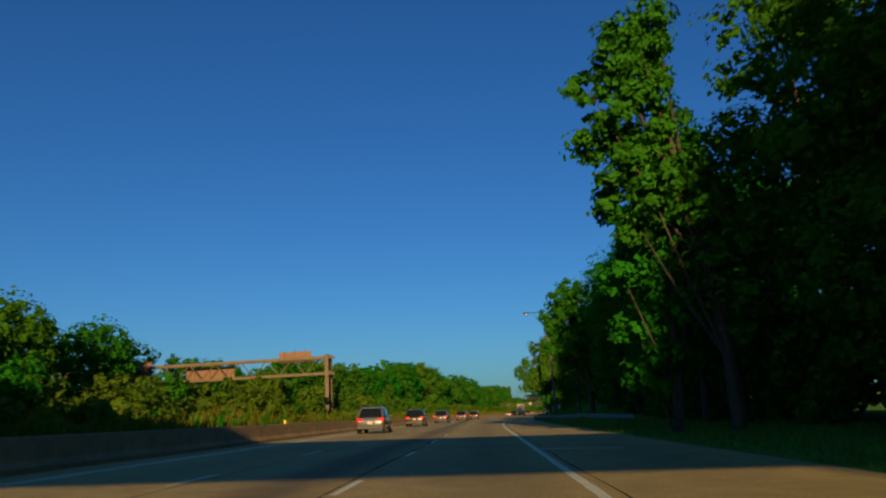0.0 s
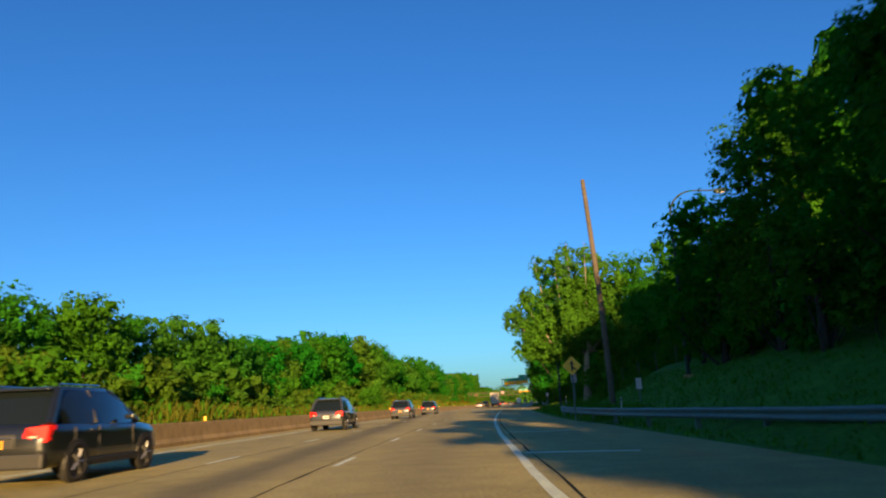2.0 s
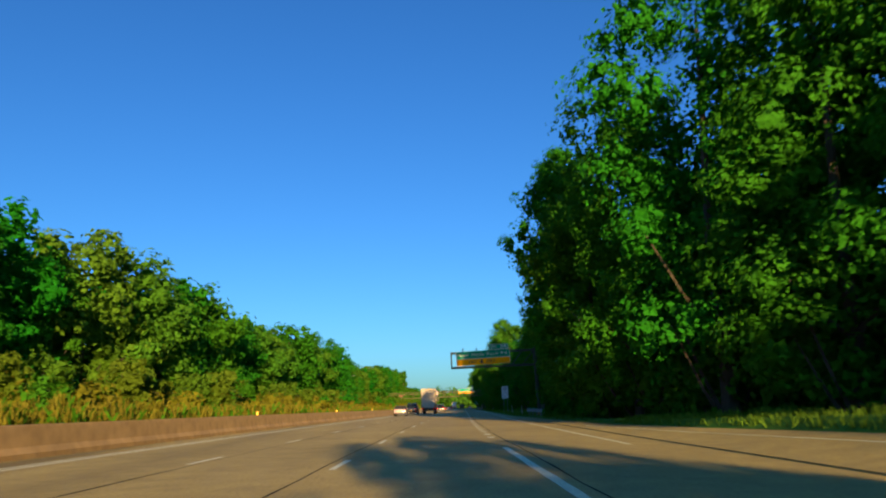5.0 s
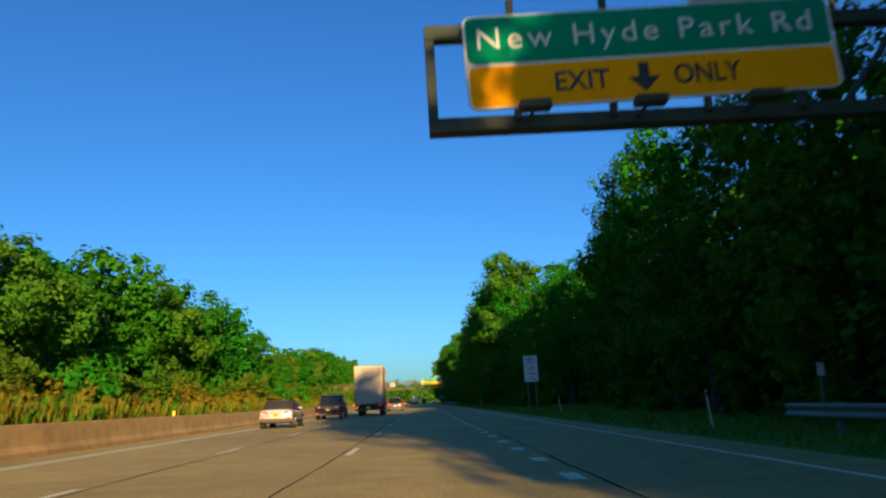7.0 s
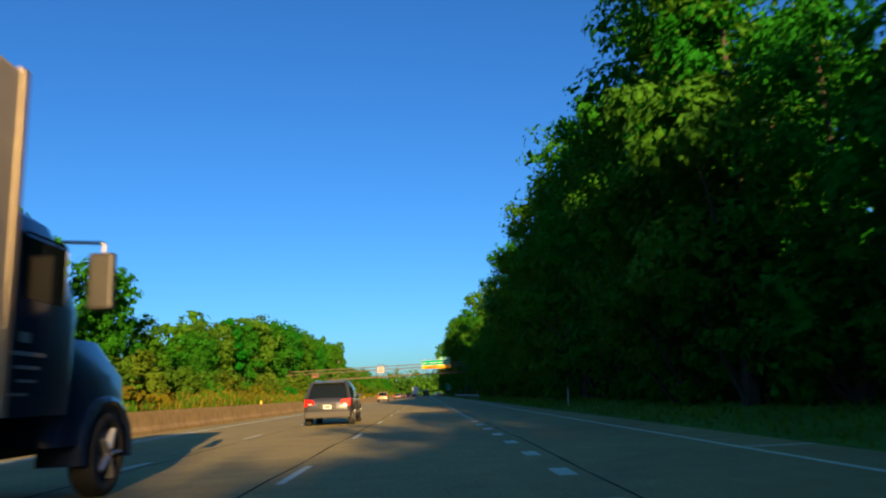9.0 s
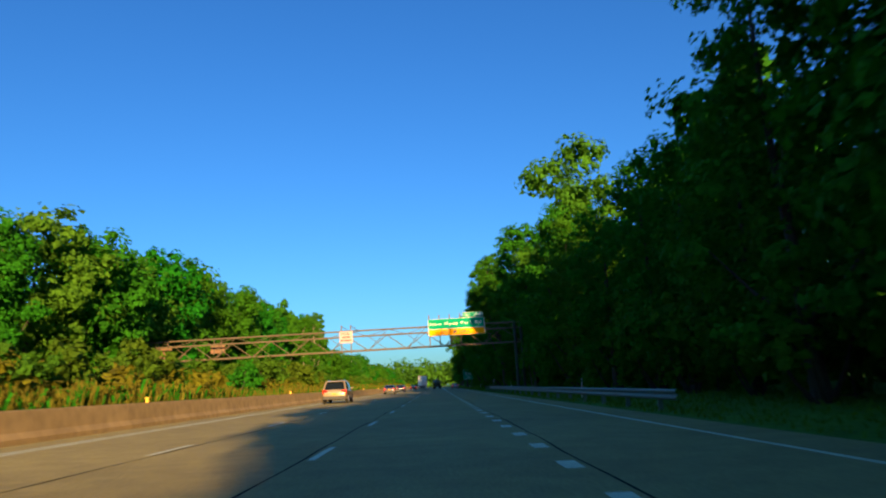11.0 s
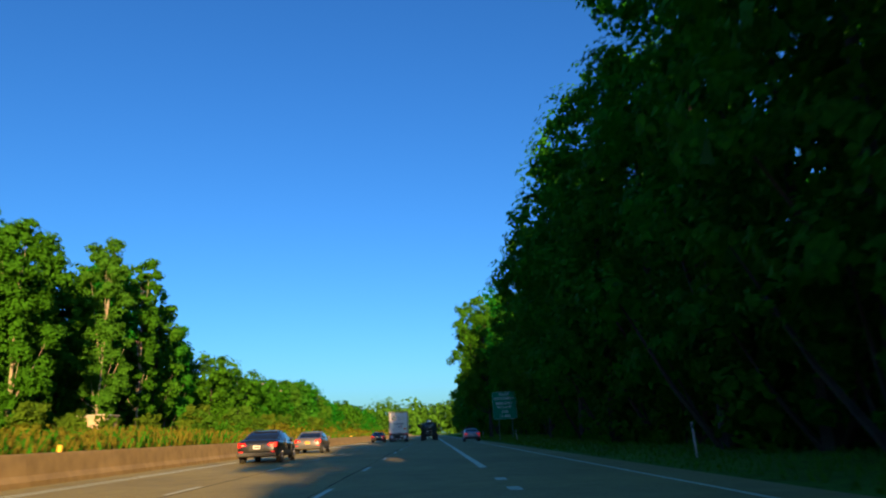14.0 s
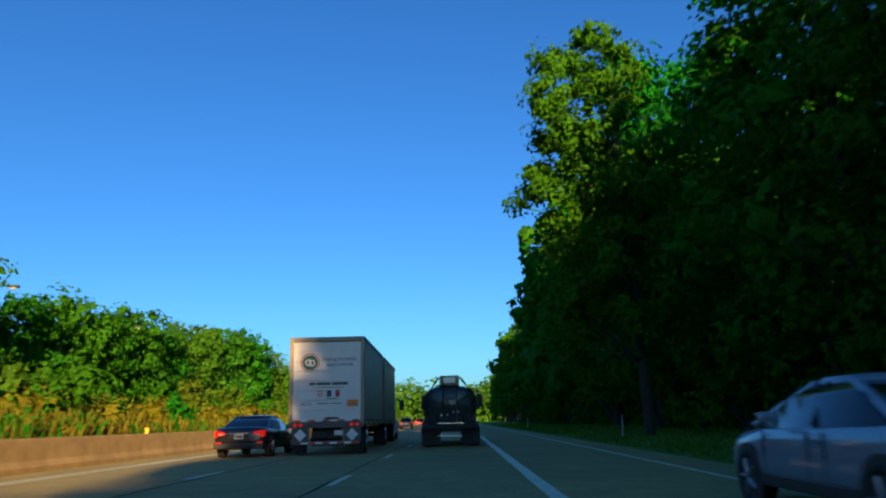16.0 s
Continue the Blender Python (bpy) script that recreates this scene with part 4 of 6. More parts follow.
def wall_marker(y):
    t = thing("wall_reflector", pose(WALL_X - 0.3, y, 0.86), "small amber reflector on top of the median wall", "reflector", "wall reflectors")
    part("body", boxed(-0.06, 0.06, -0.03, 0.03, 0.0, 0.2, bevel=0.012), M_YELLOW, t)


for y in range(14, 640, 27):
    wall_marker(y)


# road bridge just behind the start; its shadow lies across the lanes
bridge = thing("overpass", pose(0, -8.5, 0), "plain concrete road bridge across the highway", "bridge", kind="structure")
part("deck", boxed(-60, 60, -5.5, 5.5, 5.6, 6.9, bevel=0.05), M_CONCRETE, bridge)
for yy in (-5.3, 5.3):
    part("parapet", boxed(-60, 60, yy - 0.18, yy + 0.18, 6.9, 7.9, bevel=0.03), M_CONCRETE, bridge)
for x in (-12.2, 9.5):
    part("pier", boxed(x - 0.6, x + 0.6, -4.5, 4.5, -0.2, 5.6, bevel=0.05), M_CONCRETE, bridge)


# ---- signs, gantries, lamps and poles ----
M_GREEN = material("sign green", (0.0, 0.25, 0.13), rough=0.9, spec=0.08, vary=0.1, scale=3)
M_AMBER = material("sign amber", (0.92, 0.37, 0.002), rough=0.9, spec=0.08, vary=0.1, scale=3)
M_LETTER = material("sign white", (0.66, 0.68, 0.66), rough=0.9, spec=0.08, vary=0.05, scale=4)
M_BLACK = material("sign black", (0.015, 0.015, 0.015), rough=0.5, vary=0.1, scale=4)
M_SIGNBACK = material("aged plywood and aluminium", (0.16, 0.085, 0.04), rough=0.7, vary=0.25, scale=3, obj=0.2)
M_RUST = material("weathered gantry steel", (0.12, 0.094, 0.052), rough=0.7, metal=0.2, vary=0.3, scale=4, bump=0.2)
M_POLE = material("creosoted pole wood", (0.10, 0.08, 0.055), rough=0.9, vary=0.35, scale=7, bump=0.5)
M_LENS = material("lamp lens", (0.55, 0.5, 0.4), rough=0.3, vary=0.1)


def guide_panel(parent, cx, cz, w, h, y, split, arrow, askew=0.0):
    """Green panel over an amber strip with a white border and raised words."""
    board = part("sign_board", plate(bmesh.new(), w, h, y, y + 0.06, 0.14, cx, cz), M_LETTER, parent, "white-edged aluminium sign board")
    hb = h * split
    top = part("green_field", plate(bmesh.new(), w - 0.09, h - hb - 0.045, y - 0.006, y, 0.10, cx, cz + hb / 2), M_GREEN, board, "green reflective field")
    low = part("amber_field", plate(bmesh.new(), w - 0.09, hb - 0.045, y - 0.006, y, 0.10, cx, cz - h / 2 + hb / 2), M_AMBER, board, "amber reflective field")
    zt, zl = cz + hb / 2, cz - h / 2 + hb / 2
    lettering("New Hyde Park Rd", 0.47, M_LETTER, top, cx - 0.06, y - 0.011, zt, w * 0.905, 0.0, 1.25)
    lettering("EXIT", 0.42, M_BLACK, low, cx - w * 0.195, y - 0.011, zl, w * 0.145, 0.006)
    lettering("ONLY", 0.42, M_BLACK, low, cx + w * 0.14, y - 0.011, zl, w * 0.18, 0.006)
    bm = bmesh.new()
    pts = [(-0.08, 0.30), (0.08, 0.30), (0.08, 0.02), (0.25, 0.02), (0.0, -0.28), (-0.25, 0.02), (-0.08, 0.02)]
    turn = Matrix.Rotation(radians(arrow), 3, 'Y')
    ring = []
    for yy in (-0.011, -0.006):
        ring.append([])
        for px, pz in pts:
            p = turn @ Vector((px * hb * 1.45, 0, pz * hb * 1.15))
            ring[-1].append(bm.verts.new((cx - w * 0.03 + p.x, y + yy, zl + p.z)))
    bm.faces.new(ring[0])
    for i in range(7):
        j = (i + 1) % 7
        bm.faces.new((ring[0][j], ring[0][i], ring[1][i], ring[1][j]))
    part("arrow", bm, M_BLACK, low)
    tab = part("exit_tab", plate(bmesh.new(), w * 0.36, 0.52, y, y + 0.06, 0.08, cx + w * 0.30, cz + h / 2 + 0.285), M_LETTER, parent, "small exit number plate")
    field = part("tab_field", plate(bmesh.new(), w * 0.36 - 0.07, 0.45, y - 0.006, y, 0.07, cx + w * 0.30, cz + h / 2 + 0.285), M_GREEN, tab)
    lettering("EXIT", 0.26, M_LETTER, field, cx + w * 0.215, y - 0.011, cz + h / 2 + 0.285, w * 0.11, 0.003)
    lettering("34", 0.40, M_LETTER, field, cx + w * 0.385, y - 0.011, cz + h / 2 + 0.285, w * 0.12, 0.003)
    # the board hangs askew about its far end
    hang = Matrix.Translation((cx + w / 2, 0, cz)) @ Matrix.Rotation(radians(askew), 4, 'Y') @ Matrix.Translation((-cx - w / 2, 0, -cz))
    for o in (board, tab):
        o.matrix_basis = hang @ o.matrix_basis


def lattice(pairs, r, parent, name="brace", mat=None, sides=6):
    for p, q in pairs:
        part(name, rods([(p, q)], r, sides), mat or M_RUST, parent)


# cantilever sign
cant = thing("cantilever_sign", pose(0.15, 234.9, 0, 0, -1.3, 0), "cantilevered green and amber exit sign on a dark steel frame", "road sign")
M_FRAME = material("dark green steel", (0.022, 0.04, 0.028), rough=0.7, metal=0.0, vary=0.25, scale=5)
part("pole", rods([((8.75, 0.35, -0.3), (8.65, 0.35, 6.75))], 0.19, 12), M_FRAME, cant)
part("base_plate", boxed(8.4, 9.1, 0.0, 0.7, -0.1, 0.22, bevel=0.03), M_CONCRETE, cant)
part("upper_arm", boxed(0.06, 8.6, 0.22, 0.46, 6.32, 6.54, bevel=0.02), M_FRAME, cant)
part("lower_arm", boxed(0.06, 8.6, 0.2, 0.48, 4.84, 5.06, bevel=0.02), M_FRAME, cant)
part("end_post", boxed(0.06, 0.2, 0.24, 0.44, 5.06, 6.32, bevel=0.01), M_FRAME, cant)
for i, (a, b) in enumerate(((6.3, 7.4), (7.4, 8.55))):
    part("brace", rods([((a, 0.34, 5.05), (b, 0.34, 6.35))], 0.05), M_FRAME, cant)
for x in (1.35, 2.75, 4.15, 5.55):
    part("mounting_bar", boxed(x - 0.05, x + 0.05, 0.1, 0.2, 4.95, 6.86, bevel=0.01), M_FRAME, cant)
for x in (1.5, 3.1, 4.7):
    part("sign_lamp", boxed(x - 0.22, x + 0.22, -0.55, -0.3, 4.86, 4.98, bevel=0.03), M_FRAME, cant, "flat sign floodlight")
    part("lamp_arm", rods([((x, -0.3, 4.92), (x, 0.25, 4.95))], 0.025), M_FRAME, cant)
guide_panel(cant, 3.37, 5.92, 5.5, 1.45, 0.02, 0.46, 0, -1.2)

# full-span truss gantry
span = thing("truss_gantry", pose(0.17, 438.4, 0.03, 0, -1.0, 0), "tan steel truss gantry across all lanes with an exit sign", "sign gantry")
XL, XR = -38.4, 9.0
UP, MID, LOW = 6.95, 6.4, 4.92
part("front_chord", rods([((XL, 0.35, MID), (XR, 0.35, MID))], 0.085, 10), M_RUST, span)
part("top_chord", rods([((XL, 1.5, UP + 0.12), (XR, 1.5, UP + 0.12))], 0.085, 10), M_RUST, span)
part("lower_chord", rods([((XL, 0.35, LOW), (XR, 0.35, LOW))], 0.085, 10), M_RUST, span)
part("back_chord", rods([((XL, 1.5, LOW + 0.1), (XR, 1.5, LOW + 0.1))], 0.085, 10), M_RUST, span)
n = 12
for i in range(n):
    a, b = XL + (XR - XL) * i / n, XL + (XR - XL) * (i + 1) / n
    m = (a + b) / 2
    lattice([((a, 0.35, LOW), (m, 0.35, MID)), ((m, 0.35, MID), (b, 0.35, LOW))], 0.045, span)
    lattice([((a, 0.35, MID), (m, 1.5, UP + 0.12)), ((m, 1.5, UP + 0.12), (b, 0.35, MID))], 0.03, span)
    lattice([((m, 1.5, UP + 0.1), (a, 1.5, LOW + 0.1)), ((a, 0.35, MID), (m, 0.35, LOW))], 0.03, span)
for x in (8.3, 9.1):
    part("leg", rods([((x, 0.35 + (x - 8.3) * 1.4, -0.3), (x, 0.35 + (x - 8.3) * 1.4, 7.15))], 0.16, 10), M_FRAME, span)
lattice([((8.3, 0.35, 0.6), (9.1, 1.47, 2.6)), ((9.1, 1.47, 2.6), (8.3, 0.35, 4.6))], 0.05, span, "brace", M_FRAME)
for x in (-38.4, -37.6):
    part("leg", rods([((x, 0.35 + (x + 38.4) * 1.4, -0.3), (x, 0.35 + (x + 38.4) * 1.4, 7.15))], 0.16, 10), M_RUST, span)
for x in (-0.43, 0.61, 1.68, 2.75):
    part("mounting_bar", boxed(x - 0.055, x + 0.055, 0.16, 0.26, 4.8, 8.15, bevel=0.01), M_RUST, span)
guide_panel(span, 2.35, 6.82, 5.8, 1.7, 0.06, 0.40, 222)
for x in (-9.45, -8.5):
    part("mounting_bar", boxed(x - 0.05, x + 0.05, 0.16, 0.26, 4.75, 7.6, bevel=0.01), M_RUST, span)
    part("brace", rods([((x, 0.2, 7.55), (x + 0.7, 1.45, 7.05))], 0.035), M_RUST, span)
M_PINK = material("faded notice board", (0.50, 0.36, 0.36), rough=0.8, vary=0.15, scale=4, spec=0.1)
M_FADED = material("faded red lettering", (0.22, 0.07, 0.07), rough=0.8, vary=0.2, scale=6, spec=0.1)
small = part("notice_board", plate(bmesh.new(), 1.34, 1.2, 0.08, 0.13, 0.06, -8.97, 6.38), M_PINK, span, "faded pink notice board with red words")
lettering("DO NOT", 0.30, M_FADED, small, -8.97, 0.075, 6.72, 0.95, 0.002)
for z, widths in ((6.38, (0.2, 0.18, 0.3)), (6.05, (0.26, 0.22, 0.3, 0.14))):
    x = -8.97 - (sum(widths) + 0.05 * (len(widths) - 1)) / 2
    for w in widths:
        part("text_bar", boxed(x, x + w, 0.074, 0.0795, z - 0.07, z + 0.07), M_FADED, small)
        x += w + 0.05


def opposing_gantry(y, xr, xl, lo, hi, boards, legs):
    """Truss over the other carriageway; only the backs of its signs show."""
    g = thing("opposing_gantry", pose(0, y, 0.25, 0, -1.3, 0), "weathered steel truss gantry with brown sign backs", "sign gantry", "gantries over the other carriageway")
    for yy, z in ((0, lo), (0, hi), (1.3, lo + 0.05), (1.3, hi + 0.05)):
        part("chord", boxed(xl, xr, yy - 0.1, yy + 0.1, z - 0.11, z + 0.11, bevel=0.015), M_RUST, g)
    k = max(3, int((xr - xl) / 2.2))
    for i in range(k):
        a, b = xl + (xr - xl) * i / k, xl + (xr - xl) * (i + 1) / k
        part("brace", rods([((a, 0, lo), ((a + b) / 2, 0, hi))], 0.05, 6), M_RUST, g)
        part("brace", rods([(((a + b) / 2, 0, hi), (b, 0, lo))], 0.05, 6), M_RUST, g)
    for x in legs:
        for yy in (0, 1.3):
            part("leg", boxed(x - 0.17, x + 0.17, yy - 0.15, yy + 0.15, -0.4, hi + 0.25, bevel=0.02), M_RUST, g)
        part("brace", rods([((x, 0, lo - 2.6), (x, 1.3, lo - 0.3))], 0.07, 6), M_RUST, g)
    for x, z, w, h in boards:
        b = part("sign_back", boxed(x - w / 2, x + w / 2, 1.45, 1.5, z - h / 2, z + h / 2, bevel=0.01), M_SIGNBACK, g, "brown unpainted sign back")
        for j in range(3):
            xx = x - w / 2 + w * (j + 0.5) / 3
            part("stiffener", boxed(xx - 0.04, xx + 0.04, 1.38, 1.449, z - h / 2 - 0.15, z + h / 2 + 0.12), M_RUST, b)
    return g


opposing_gantry(62.9, -12.7, -38, 4.95, 6.35, ((-16.3, 6.6, 2.9, 1.0), (-24.0, 5.5, 4.4, 1.3), (-31.5, 6.2, 4.0, 1.6)), (-13.1, -37.5))
for x, z, w, h in ((-22.5, 6.05, 1.5, 0.9), (-28.1, 5.65, 1.8, 1.9), (-31.6, 6.2, 2.6, 2.3)):
    b = part("sign_back", boxed(x - w / 2, x + w / 2, 1.7, 1.75, z - h / 2, z + h / 2, bevel=0.01), M_SIGNBACK, span, "brown unpainted sign back")
    for j in range(2):
        xx = x - w / 2 + w * (j + 0.5) / 2
        part("stiffener", boxed(xx - 0.04, xx + 0.04, 1.6, 1.699, z - h / 2 - 0.15, max(z + h / 2 + 0.12, 7.1)), M_RUST, b)


def post_sign(name, label, x, y, z0, z1, w, board_mat, rim_mat, legs, lines=(), face=None):
    """Sign on steel posts; lines: (text or None, z, width, height)."""
    t = thing(name, pose(x, y, 0, 0, -1.2, 0), label, "road sign")
    g = rise(x, y)
    for i in range(legs):
        px = 0 if legs == 1 else (-0.28 + 0.56 * i) * w
        part("post", boxed(px - 0.04, px + 0.04, 0.03, 0.09, g - 0.3, z1 - 0.1, bevel=0.008), M_STEEL, t)
    b = part("sign_board", plate(bmesh.new(), w, z1 - z0, 0.0, 0.028, 0.09 * w, 0, (z0 + z1) / 2), rim_mat, t)
    f = part("sign_face", plate(bmesh.new(), w - 0.05, z1 - z0 - 0.05, -0.006, 0.0, 0.08 * w, 0, (z0 + z1) / 2), board_mat, b)
    return t, f


sign, face = post_sign("restriction_sign", "tall white regulatory sign with black words on two posts", 8.08, 280.1, 2.22, 4.2, 1.08, M_LETTER, M_BLACK, 2)
for k, (word, wd) in enumerate((("NO", 0.28), ("COMMERCIAL", 0.86), ("VEHICLES", 0.66), ("OR", 0.2), ("TRAILERS", 0.66), ("IN", 0.13), ("HOV LANE", 0.74), ("OR", 0.2), ("LEFT LANE", 0.76))):
    z = 4.05 - 0.208 * k
    lettering(word, 0.19, M_BLACK, face, 0, -0.011, z, wd, 0.002)

sign, face = post_sign("police_sign", "dark green enforcement notice with pale words on two posts", 8.6, 558.7, 2.27, 5.2, 2.62, M_GREEN, M_LETTER, 2)
for k, (word, wd) in enumerate((("POLICE", 1.1), ("ENFORCEMENT", 2.25), ("EMERGENCY", 1.85), ("PULL-OFF", 1.6), ("AREA", 0.85), ("1/2  MILE", 1.2))):
    lettering(word, 0.40, M_LETTER, face, 0, -0.011, (4.9, 4.47, 3.95, 3.53, 3.04, 2.58)[k], wd, 0.003)

sign, face = post_sign("direction_sign", "small white sign with a dark arrow on one post", 9.3, 133.5, 2.62, 3.44, 0.56, M_LETTER, M_STEEL, 1)
# sunlight on the upper face, put in as a pinkish plate
part("upper_plate", boxed(-0.24, 0.24, -0.012, -0.0065, 3.15, 3.38, bevel=0.002), M_PINK, face, "patch of warm sunlight painted on the upper face")
part("text_bar", boxed(-0.15, 0.15, -0.012, -0.0065, 2.98, 3.04), M_STEEL, face)
bm = bmesh.new()
rod(bm, (-0.16, -0.012, 2.88), (0.06, -0.012, 2.78), 0.025, sides=6)
rod(bm, (0.05, -0.012, 2.785), (0.19, -0.012, 2.72), 0.06, 0.004, sides=6)
part("arrow", bm, M_BLACK, face)
sign, face = post_sign("route_marker", "small plain white plate on a short post", 6.55, 131.2, 1.45, 1.8, 0.26, M_WHITE, M_STEEL, 1)
sign, face = post_sign("plain_marker", "small plain white plate on a short post", 9.15, 101.0, 1.42, 2.0, 0.32, M_WHITE, M_STEEL, 1)
sign, face = post_sign("mile_marker", "small white mile plate on a wooden stake", 8.9, 476.5, 1.25, 1.6, 0.22, M_WHITE, M_STEEL, 1)
part("text_bar", boxed(-0.08, 0.08, -0.012, -0.0065, 1.4, 1.44), M_BLACK, face)

tagpost = thing("tag_post", pose(9.6, 243.0, rise(9.6, 243), 0, 2, 0), "thin steel stake with a small pale tag in the verge", "marker post")
part("stake", boxed(-0.03, 0.03, -0.02, 0.02, -0.2, 1.45, bevel=0.006), M_STEEL, tagpost)
part("tag", boxed(-0.09, 0.09, -0.035, -0.021, 1.2, 1.52, bevel=0.006), M_WHITE, tagpost)

# yellow merge diamond
merge = thing("merge_sign", pose(5.72, 99.8, -0.1), "yellow diamond merge sign with a black arrow", "road sign")
part("post", boxed(-0.035, 0.035, 0.03, 0.09, -0.3, 2.95, bevel=0.008), M_STEEL, merge)
bm = plate(bmesh.new(), 0.67, 0.67, 0.0, 0.025, 0.05)
bmesh.ops.rotate(bm, verts=bm.verts, cent=(0, 0, 0), matrix=Matrix.Rotation(radians(45), 3, 'Y'))
dia = part("sign_board", bm, material("warning yellow", (0.72, 0.40, 0.02), rough=0.45, vary=0.12, scale=5), merge, at=pose(0, 0, 2.79))
bm = bmesh.new()
box(bm, -0.04, 0.04, -0.006, -0.001, -0.25, 0.1)
rod(bm, (0.18, -0.004, -0.21), (0.02, -0.004, -0.04), 0.035, sides=6)
v = [bm.verts.new(p) for p in ((-0.11, -0.006, 0.06), (0.11, -0.006, 0.06), (0, -0.006, 0.28))]
bm.faces.new(v)
part("arrow", bm, M_BLACK, dia)


def street_lamp(x, y, height, reach, side, label):
    """Curved-arm lamp. side -1: the arm reaches over the road."""
    t = thing("street_lamp", pose(x, y, rise(x, y)), label, "street lamp", "street lamps")
    bm = bmesh.new()
    sweep(bm, [(0, 0, -0.3), (0, 0, height * 0.5), (0, 0, height - 1.3)], [0.11, 0.09, 0.065], 10)
    part("pole", bm, M_FRAME, t)
    pts = [(0, 0, height - 1.32)]
    for k in range(1, 8):
        a = radians(90 * k / 7)
        pts.append((side * 1.25 * (1 - math.cos(a)), 0, height - 1.32 + 1.25 * math.sin(a)))
    pts.append((side * reach, 0, height - 0.12))
    bm = bmesh.new()
    sweep(bm, pts, [0.06 - 0.003 * i for i in range(len(pts))], 8)
    part("arm", bm, M_FRAME, t)
    bm = bmesh.new()
    x0 = side * reach
    box(bm, min(x0, x0 + side * 0.62), max(x0, x0 + side * 0.62), -0.15, 0.15, height - 0.24, height - 0.06, bevel=0.05)
    head = part("lamp_head", bm, M_FRAME, t, "cobra-head lamp housing")
    part("lens", boxed(min(x0 + side * 0.1, x0 + side * 0.5), max(x0 + side * 0.1, x0 + side * 0.5), -0.11, 0.11, height - 0.29, height - 0.235, bevel=0.02), M_LENS, head, "frosted lens")
    part("base", boxed(-0.2, 0.2, -0.2, 0.2, -0.2, 0.14, bevel=0.02), M_CONCRETE, t)


street_lamp(8.05, 136.3, 10.6, 1.75, -1, "dark steel street lamp with a curved arm over the shoulder")
street_lamp(9.7, 76.8, 10.7, 4.6, -1, "dark steel street lamp with a long arm over the shoulder")
street_lamp(11.7, 101.3, 9.8, 2.4, 1, "dark steel street lamp with a curved arm facing the wood")
for x, y in ((-29, 335), (-30, 352), (-29.5, 598), (-30.5, 618)):
    street_lamp(x, y, 8.6, 2.3, 1, "far street lamp among the trees of the other carriageway")

pole = thing("utility_pole", pose(8.68, 108.4, rise(9, 108)), "tall bare wooden pole leaning a little", "pole")
bm = bmesh.new()
sweep(bm, [(0.28, 0, -0.4), (0.1, 0, 6), (-0.38, 0, 14.1)], [0.19, 0.17, 0.13], 12)
part("shaft", bm, M_POLE, pole)
part("step", rods([((0.1, 0, 5.6), (-0.25, 0, 5.6))], 0.02, 6), M_STEEL, pole)
post = thing("wood_post", pose(9.6, 437.0, rise(9.6, 437)), "thin leaning wooden post at the wood's edge", "pole")
bm = bmesh.new()
sweep(bm, [(0.1, 0, -0.3), (-0.4, 0, 4.2)], [0.07, 0.05], 8)
part("shaft", bm, M_POLE, post)

# old wire fence on the bank
M_OLDPOST = material("grey fence post", (0.12, 0.11, 0.08), rough=0.9, vary=0.3, scale=9, bump=0.4)
fence = thing("wire_fence", pose(0, 0, 0), "old wire fence on leaning grey posts along the bank", "fence")
tops = []
for x, y, lean in ((10.9, 120.0, 0.05), (11.6, 119.6, -0.08), (12.7, 119.0, -0.06), (13.9, 118.4, -0.07), (15.2, 117.8, 0.04)):
    g = rise(x, y)
    part("fence_post", rods([((x, y, g - 0.3), (x + lean, y, g + 1.3))], 0.035, 6), M_OLDPOST, fence)
    tops.append((x + lean * 0.9, y, g))
for dz in (0.5, 0.85, 1.2):
    for a, b in zip(tops, tops[1:]):
        part("wire", rods([((a[0], a[1], a[2] + dz), (b[0], b[1], b[2] + dz))], 0.004, 4), M_STEEL, fence)

# pale shed behind the median
shed = thing("shed", pose(-28.1, 541.0, rise(-28.1, 541) + 0.1), "pale tan block shed half hidden by weeds", "shed")
part("wall", boxed(-1.4, 1.4, -1.3, 1.3, -0.7, 2.0, bevel=0.03), material("tan plaster", (0.40, 0.30, 0.20), rough=0.85, vary=0.15, scale=3, bump=0.2), shed)
part("roof", boxed(-1.5, 1.5, -1.4, 1.4, 2.0, 2.14, bevel=0.03), material("pale roofing", (0.36, 0.32, 0.26), rough=0.8, vary=0.15, scale=3), shed)
for x, y, size in ((-29.3, 538.6, 0.75), (-28.0, 537.4, 0.55), (-26.6, 534.0, 0.6), (-24.0, 529.0, 0.7), (-25.2, 525.0, 0.8), (-22.8, 521.0, 0.75), (-23.9, 533.5, 0.65), (-22.0, 537.0, 0.7)):
    plant(SUMAC[0], x, y, size, RNG, "shrubs in the median")


# ---- vehicles ----
M_GLASS = material("tinted car glass", (0.008, 0.012, 0.013), rough=0.08, vary=0.05, spec=0.4)
M_RUBBER = material("tyre rubber", (0.018, 0.018, 0.018), rough=0.85, vary=0.2, scale=12)
M_ALLOY = material("alloy rim", (0.42, 0.42, 0.42), rough=0.35, metal=0.8, vary=0.1)
M_CHROME = material("chrome trim", (0.6, 0.6, 0.6), rough=0.15, metal=1.0, vary=0.05)
M_TRIM = material("black trim", (0.02, 0.02, 0.02), rough=0.55, vary=0.15)
M_TAIL = material("tail lamp red", (0.6, 0.008, 0.006), rough=0.5, vary=0.08, spec=0.2, emit=(1.0, 0.02, 0.01, 0.12))
M_PLATE_G = material("gold plate", (0.72, 0.36, 0.02), rough=0.4, vary=0.06)
M_PLATE_W = material("white plate", (0.66, 0.64, 0.62), rough=0.4, vary=0.06)


